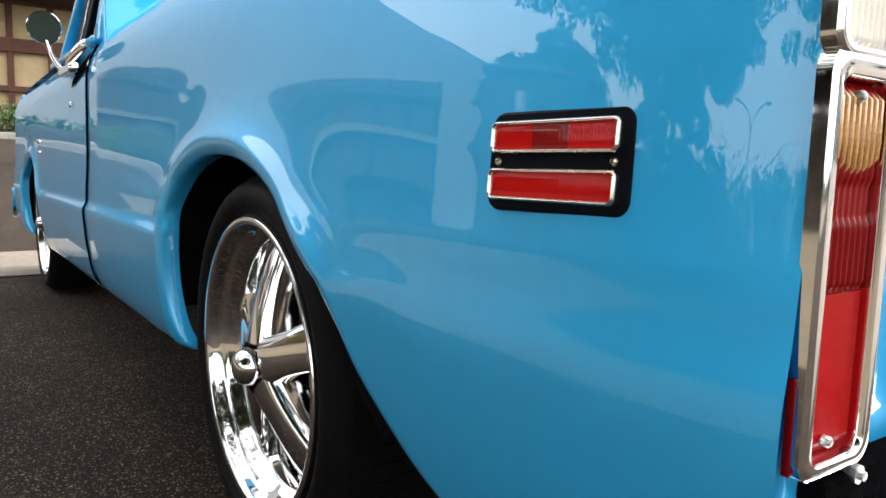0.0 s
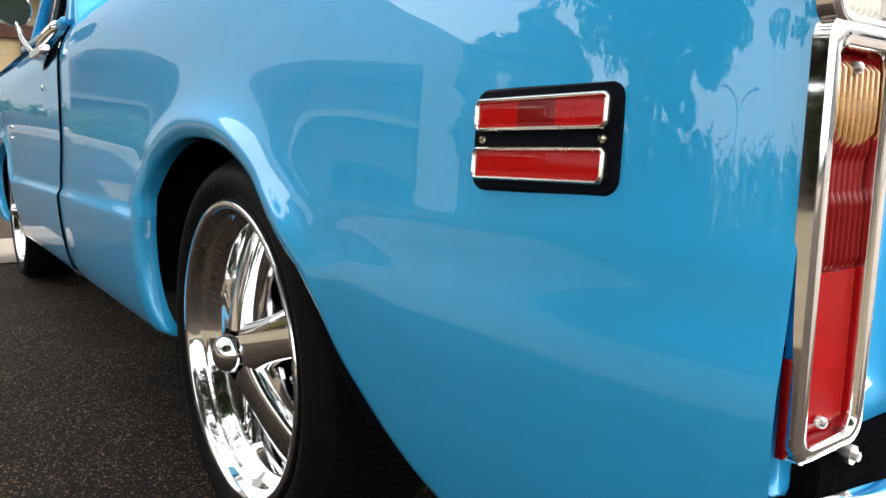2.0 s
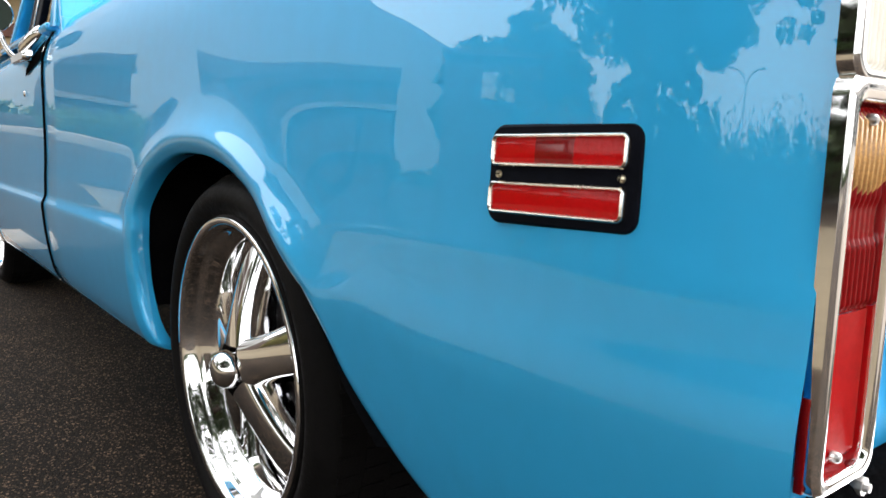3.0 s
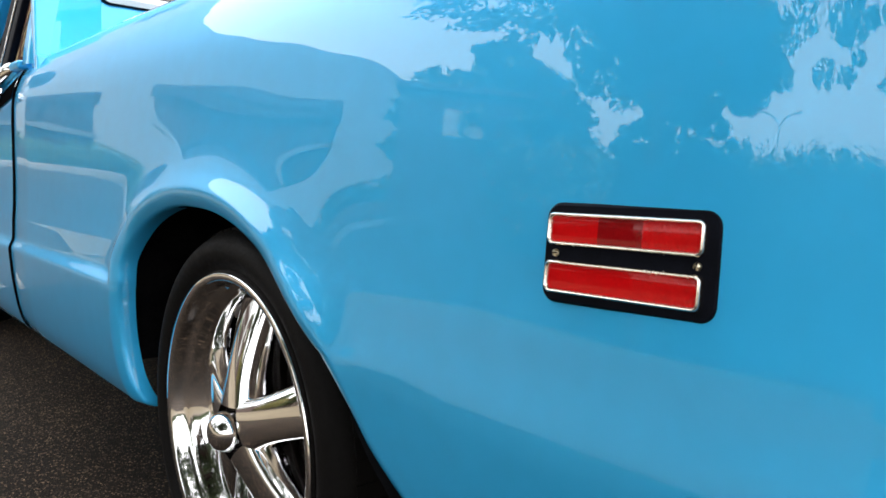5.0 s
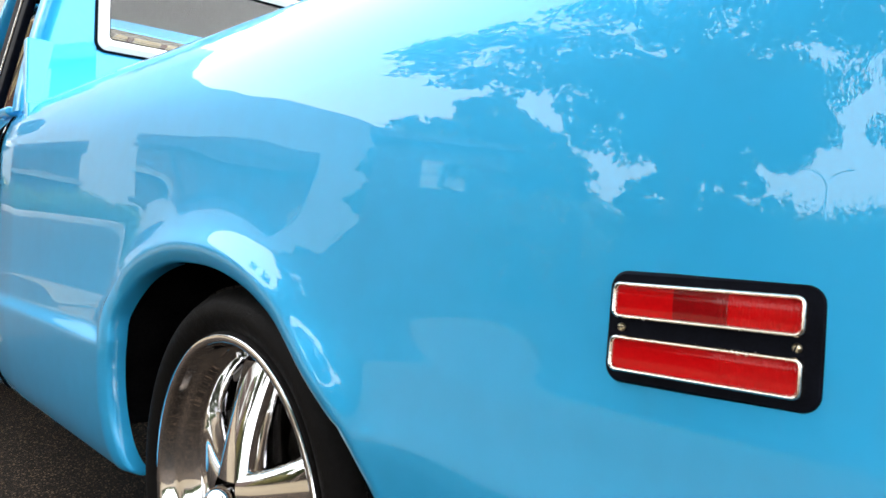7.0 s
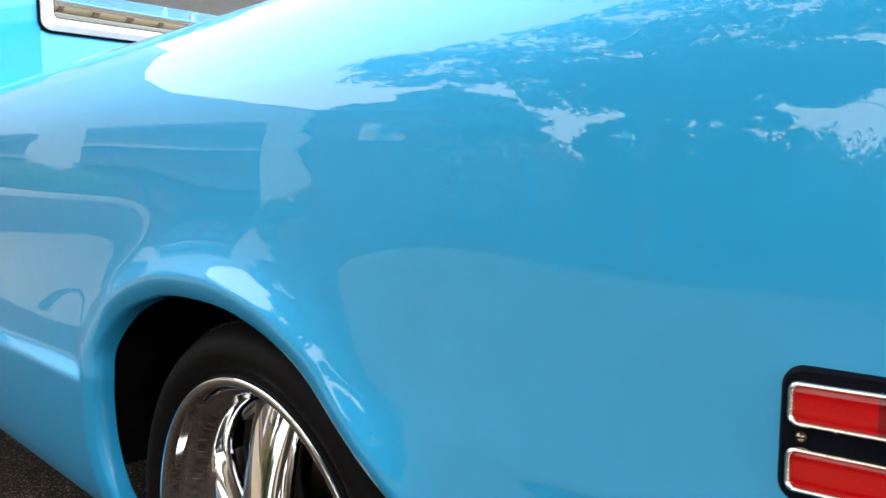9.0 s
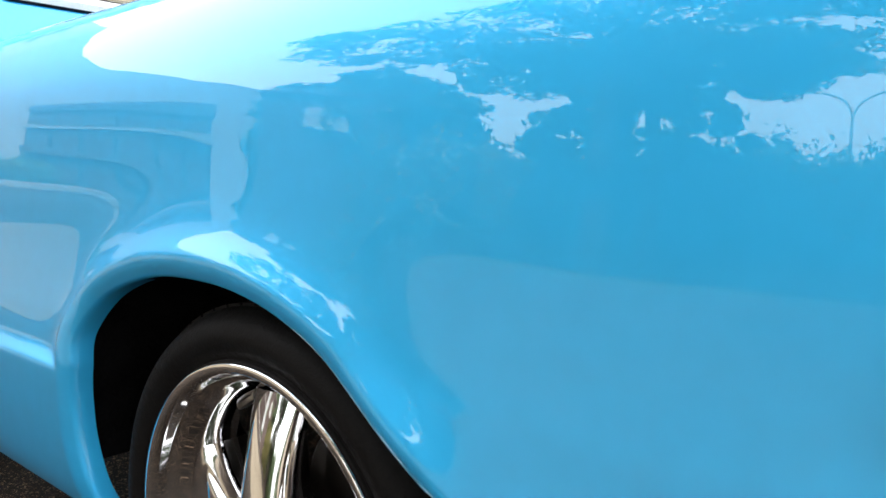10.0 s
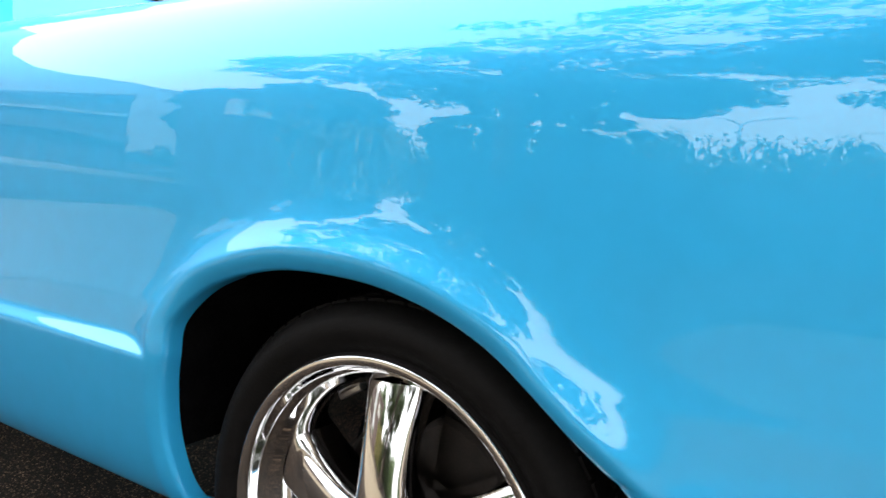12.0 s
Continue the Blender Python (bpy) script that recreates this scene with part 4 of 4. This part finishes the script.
def office(x0, x1, y, z, h, rows, cols, label, tall=False):
    """Low building with timber grid, pale panels between the beams and an overhanging dark roof."""
    b = tagged(new("office_building"), label, "building", "buildings across the way")
    deep = 7 if tall else 1.8
    # low wings: shade is put into the dark colour of wall and panels
    slab("wall", x0, x1, y + 0.25, y + deep, z, z + h, STUCCO if tall else ROOFDARK, b)
    over = 0.8 if tall else 0.05
    w, hh = (x1 - x0) / cols, h / rows
    for i in range(cols):
        for j in range(rows):
            slab("panel", x0 + w * i + 0.06, x0 + w * (i + 1) - 0.06, y + 0.12, y + 0.24, z + hh * j + 0.06, z + hh * (j + 1) - 0.06, TAN if tall else ROOFDARK, b, 0.01)
    for i in range(cols + 1 if tall else 0):
        slab("post", x0 + w * i - 0.07, x0 + w * i + 0.07, y, y + 0.26, z, z + h, BEAM, b, 0.01)
    for j in range(rows + 1):
        t = 0.07 if not tall or j != rows - 1 else 0.16
        slab("beam", x0 - 0.1, x1 + 0.1, y - 0.03, y + 0.25, z + hh * j - t, z + hh * j + t, BEAM if tall else GREYBEAM if j == rows - 1 else ROOFDARK, b, 0.01)
    slab("roof", x0 - over, x1 + over, y - (1.2 if tall else 0.05), y + deep + 0.3, z + h, z + h + 0.45, ROOFDARK, b, 0.03)
    slab("fascia", x0 - over - 0.02, x1 + over + 0.02, y - (1.24 if tall else 0.09), y - (1.18 if tall else 0.052), z + h + 0.18, z + h + 0.40, STUCCO if tall else ROOFDARK, b, 0.01)
    return b


office(0.4, 11.0, 19.6, BASE, 3.1, 3, 12, "office building with brown timber grid and cream panels", True)
office(-6.0, -3.1, 20.0, BASE, 1.9, 2, 3, "low office wing with shade painted dark on its walls and a pale beam")
wing = office(-12.5, -7.5, 19.2, BASE - 0.05, 2.5, 3, 6, "low office wing with shade painted dark on its walls and a wide flat roof")
wing.matrix_basis = Matrix.Translation((-9.5, 19.2, 0)) @ Matrix.Rotation(radians(35), 4, 'Z') @ Matrix.Translation((9.5, -19.2, 0))

# small house in the trees' shade; four-pane window, reflected sky painted on the panes
house = tagged(new("house"), "small dark house with pale sky painted on a four-pane window", "house")
hx, hy, hz = round_about(-43, 20.5)
slab("wall", -2.0, 1.75, 0, 5, 0, 4.3, ROOFDARK, house, 0.03)
slab("roof", -2.15, 1.9, -0.15, 5.2, 4.3, 4.5, ROOFDARK, house, 0.03)
win = new("window")
win.parent = house
for i in (0, 1):
    for j in (0, 1):
        slab("pane", -0.59 + 0.62 * i, -0.02 + 0.62 * i, -0.035, -0.005, 3.0 + 0.42 * j, 3.39 + 0.42 * j, PANE, win, 0.004)
for x in (-0.62, 0.005, 0.63):
    slab("window_frame", x - 0.018, x + 0.018, -0.06, 0.02, 2.96, 3.85, BEAM, win, 0.004)
house.matrix_basis = Matrix.Translation((hx, hy, 0.1)) @ Matrix.Rotation(radians(43), 4, 'Z')

# trees at bearings 60 and -128 are added out of view, to block skylight
for az, dist, th, cr, ch, blobs, per, leaf in (
        (-45.8, 24, 1.5, 3.35, 4.3, 240, 200, 0.13), (-67, 17, 4.0, 4.2, 2.2, 200, 120, 0.11), (-62.3, 20, 0.4, 1.9, 4.2, 120, 220, 0.11), (-103, 11, 3.9, 5.6, 3.2, 200, 120, 0.11), (-112, 5.0, 5.0, 5.3, 2.2, 150, 120, 0.09),
        (16, 11.5, 4.6, 2.8, 2.6, 110, 130, 0.10), (-128, 7.5, 4.2, 4.6, 3.4, 260, 130, 0.11), (60, 16, 3.0, 3.5, 3.6, 110, 130, 0.13), (-70, 20, 0.4, 1.7, 4.2, 110, 220, 0.11), (-64, 11.5, 4.5, 5.2, 1.3, 150, 110, 0.09)):
    x, y, _ = round_about(az, dist)
    tree(x, y, terrain(x, y), th, cr, ch, rng, blobs, per, leaf)


def shrub_belt(az0, az1, dist, height, label, leaf=LEAF):
    """Dense uneven row of tall shrubs along the edge of the lot."""
    V, F = [], []
    n = int(abs(az1 - az0) * radians(1) * dist / 0.55)
    for k in range(n + 1):
        x, y, _ = round_about(az0 + (az1 - az0) * k / n + rng.uniform(-0.4, 0.4), dist + rng.uniform(-0.6, 0.6))
        h = height * rng.uniform(0.90, 1.04)
        v, f = clumps(int(700 * h), (x, y, terrain(x, y) + h * 0.5), (0.75, 0.75, h * 0.52), 0.095, rng)
        F += [tuple(i + len(V) for i in q) for q in f]
        V += v
    me = bpy.data.meshes.new("shrubs")
    me.from_pydata(V, [], F)
    tagged(finish("shrubs", me, leaf, None, "", False), label, "shrubs", kind="stuff")


shrub_belt(-47, -67, 21, 2.5, "dense shrubs beside the lot, sunlight put into their yellow-green colour", SHRUB)
shrub_belt(-67, -101, 24, 3.8, "tall dark green shrubs along the lot's edge")


def street_lamp(x, y, h, turn):
    s = tagged(new("street_lamp"), "grey double-arm street lamp standing beyond the trees", "street lamp")
    part("pole", tube([(0, 0, -0.3), (0, 0, h * 0.5), (0, 0, h - 1.2)], [0.17, 0.14, 0.11], 10), POLE, s)
    for d in (-1, 1):
        part("arm", tube(catmull([(0, 0, h - 1.3), (d * 0.6, 0, h - 0.6), (d * 1.7, 0, h - 0.15), (d * 2.8, 0, h)], 4), 0.08, 8), POLE, s)
        part("lamp_head", box(d * 3.1 - 0.45, d * 3.1 + 0.45, -0.18, 0.18, h - 0.06, h + 0.1, 0.04), POLE, s)
    s.matrix_basis = Matrix.Translation((x, y, 0)) @ Matrix.Rotation(turn, 4, 'Z')


x, y, _ = round_about(-79, 60)
street_lamp(x, y, 11.3, radians(79))


def low_sky_sheet():
    """Pale sheet beyond the buildings, added to dim reflected sky; falls to the side."""
    P = []
    for az in np.linspace(-75, 60, 136):
        el = np.interp(az, [-75, -52, -42, -34, -28, -22, -14, -5, 20, 60], [3.0, 5.0, 8.5, 12.0, 14.6, 18.0, 23.0, 28.0, 25.0, 9.0])
        el += 0.5 * noise.noise((az * 0.16, 2.0, 0.5)) + 0.2 * noise.noise((az * 0.7, 5.0, 0.5))
        row = []
        for t in np.linspace(0, 1, 14):
            d = 230 + 110 * t
            x, y, _ = round_about(az, d)
            row.append((x, y, -3 + (340 * math.tan(radians(el)) + 3) * t ** 0.9 + 2.0 * noise.noise((x * 0.03, y * 0.03, 0.0)) * t))
        row.append((row[-1][0] * 1.1, row[-1][1] * 1.1, 0))
        P.append(row)
    tagged(finish("backdrop", sheet(P), LOWSKY, None, "", True, 0), "pale grey sheet far beyond the buildings, added to dim reflected sky", "hill", kind="structure")


low_sky_sheet()


def far_woods():
    """Uneven belt of distant trees round the lot."""
    V, F = [], []
    for k in range(420):
        az = k * 360 / 420
        d = 72 + 10 * rng.uniform(-1, 1)
        h = 3.2 + 1.6 * noise.noise((az * 0.09, 0.3, 1.0)) + 1.0 * rng.uniform(-1, 1)
        if 30 < az < 110:
            h += 3.0
        elif 255 < az < 313:
            h += 3.2 + 0.8 * rng.uniform(-1, 1)
        elif 110 < az < 200 or az > 318:
            h -= 0.9 if az > 318 else 1.6
        x, y, _ = round_about(az, d)
        v, f = clumps(420, (x, y, terrain(x, y) + h * 0.45), (1.3, 1.3, h * 0.55), 0.32, rng)
        F += [tuple(i + len(V) for i in q) for q in f]
        V += v
    me = bpy.data.meshes.new("woods")
    me.from_pydata(V, [], F)
    tagged(finish("woods", me, LEAF, None, "", False), "distant belt of dark green trees", "woods", kind="stuff")


far_woods()


# pale building behind the truck, added out of view to lighten its tail
tail_reflector = tagged(new("reflector_building"), "long pale stucco building added out of view to lighten the tail", "building")
slab("wall", 2, 44, -10.5, -10.0, 0, 3.4, STUCCO, tail_reflector, 0.03)
slab("parapet", 1.8, 44.2, -10.7, -9.8, 3.4, 3.7, WHITEPAINT, tail_reflector, 0.03)
for k in range(8):
    slab("reflector_window", 4.5 + 4.8 * k, 7.6 + 4.8 * k, -9.99, -9.94, 0.9, 2.5, DARKGLASS, tail_reflector, 0.01)
# pale apron, also added out of view, for the chrome to reflect
tagged(part("pavement", box(1.3, 44, -9.9, -1.9, -0.2, 0.03, 0.01), CONCRETE), "pale concrete apron added out of view for the tail's reflections", "pavement", kind="structure")
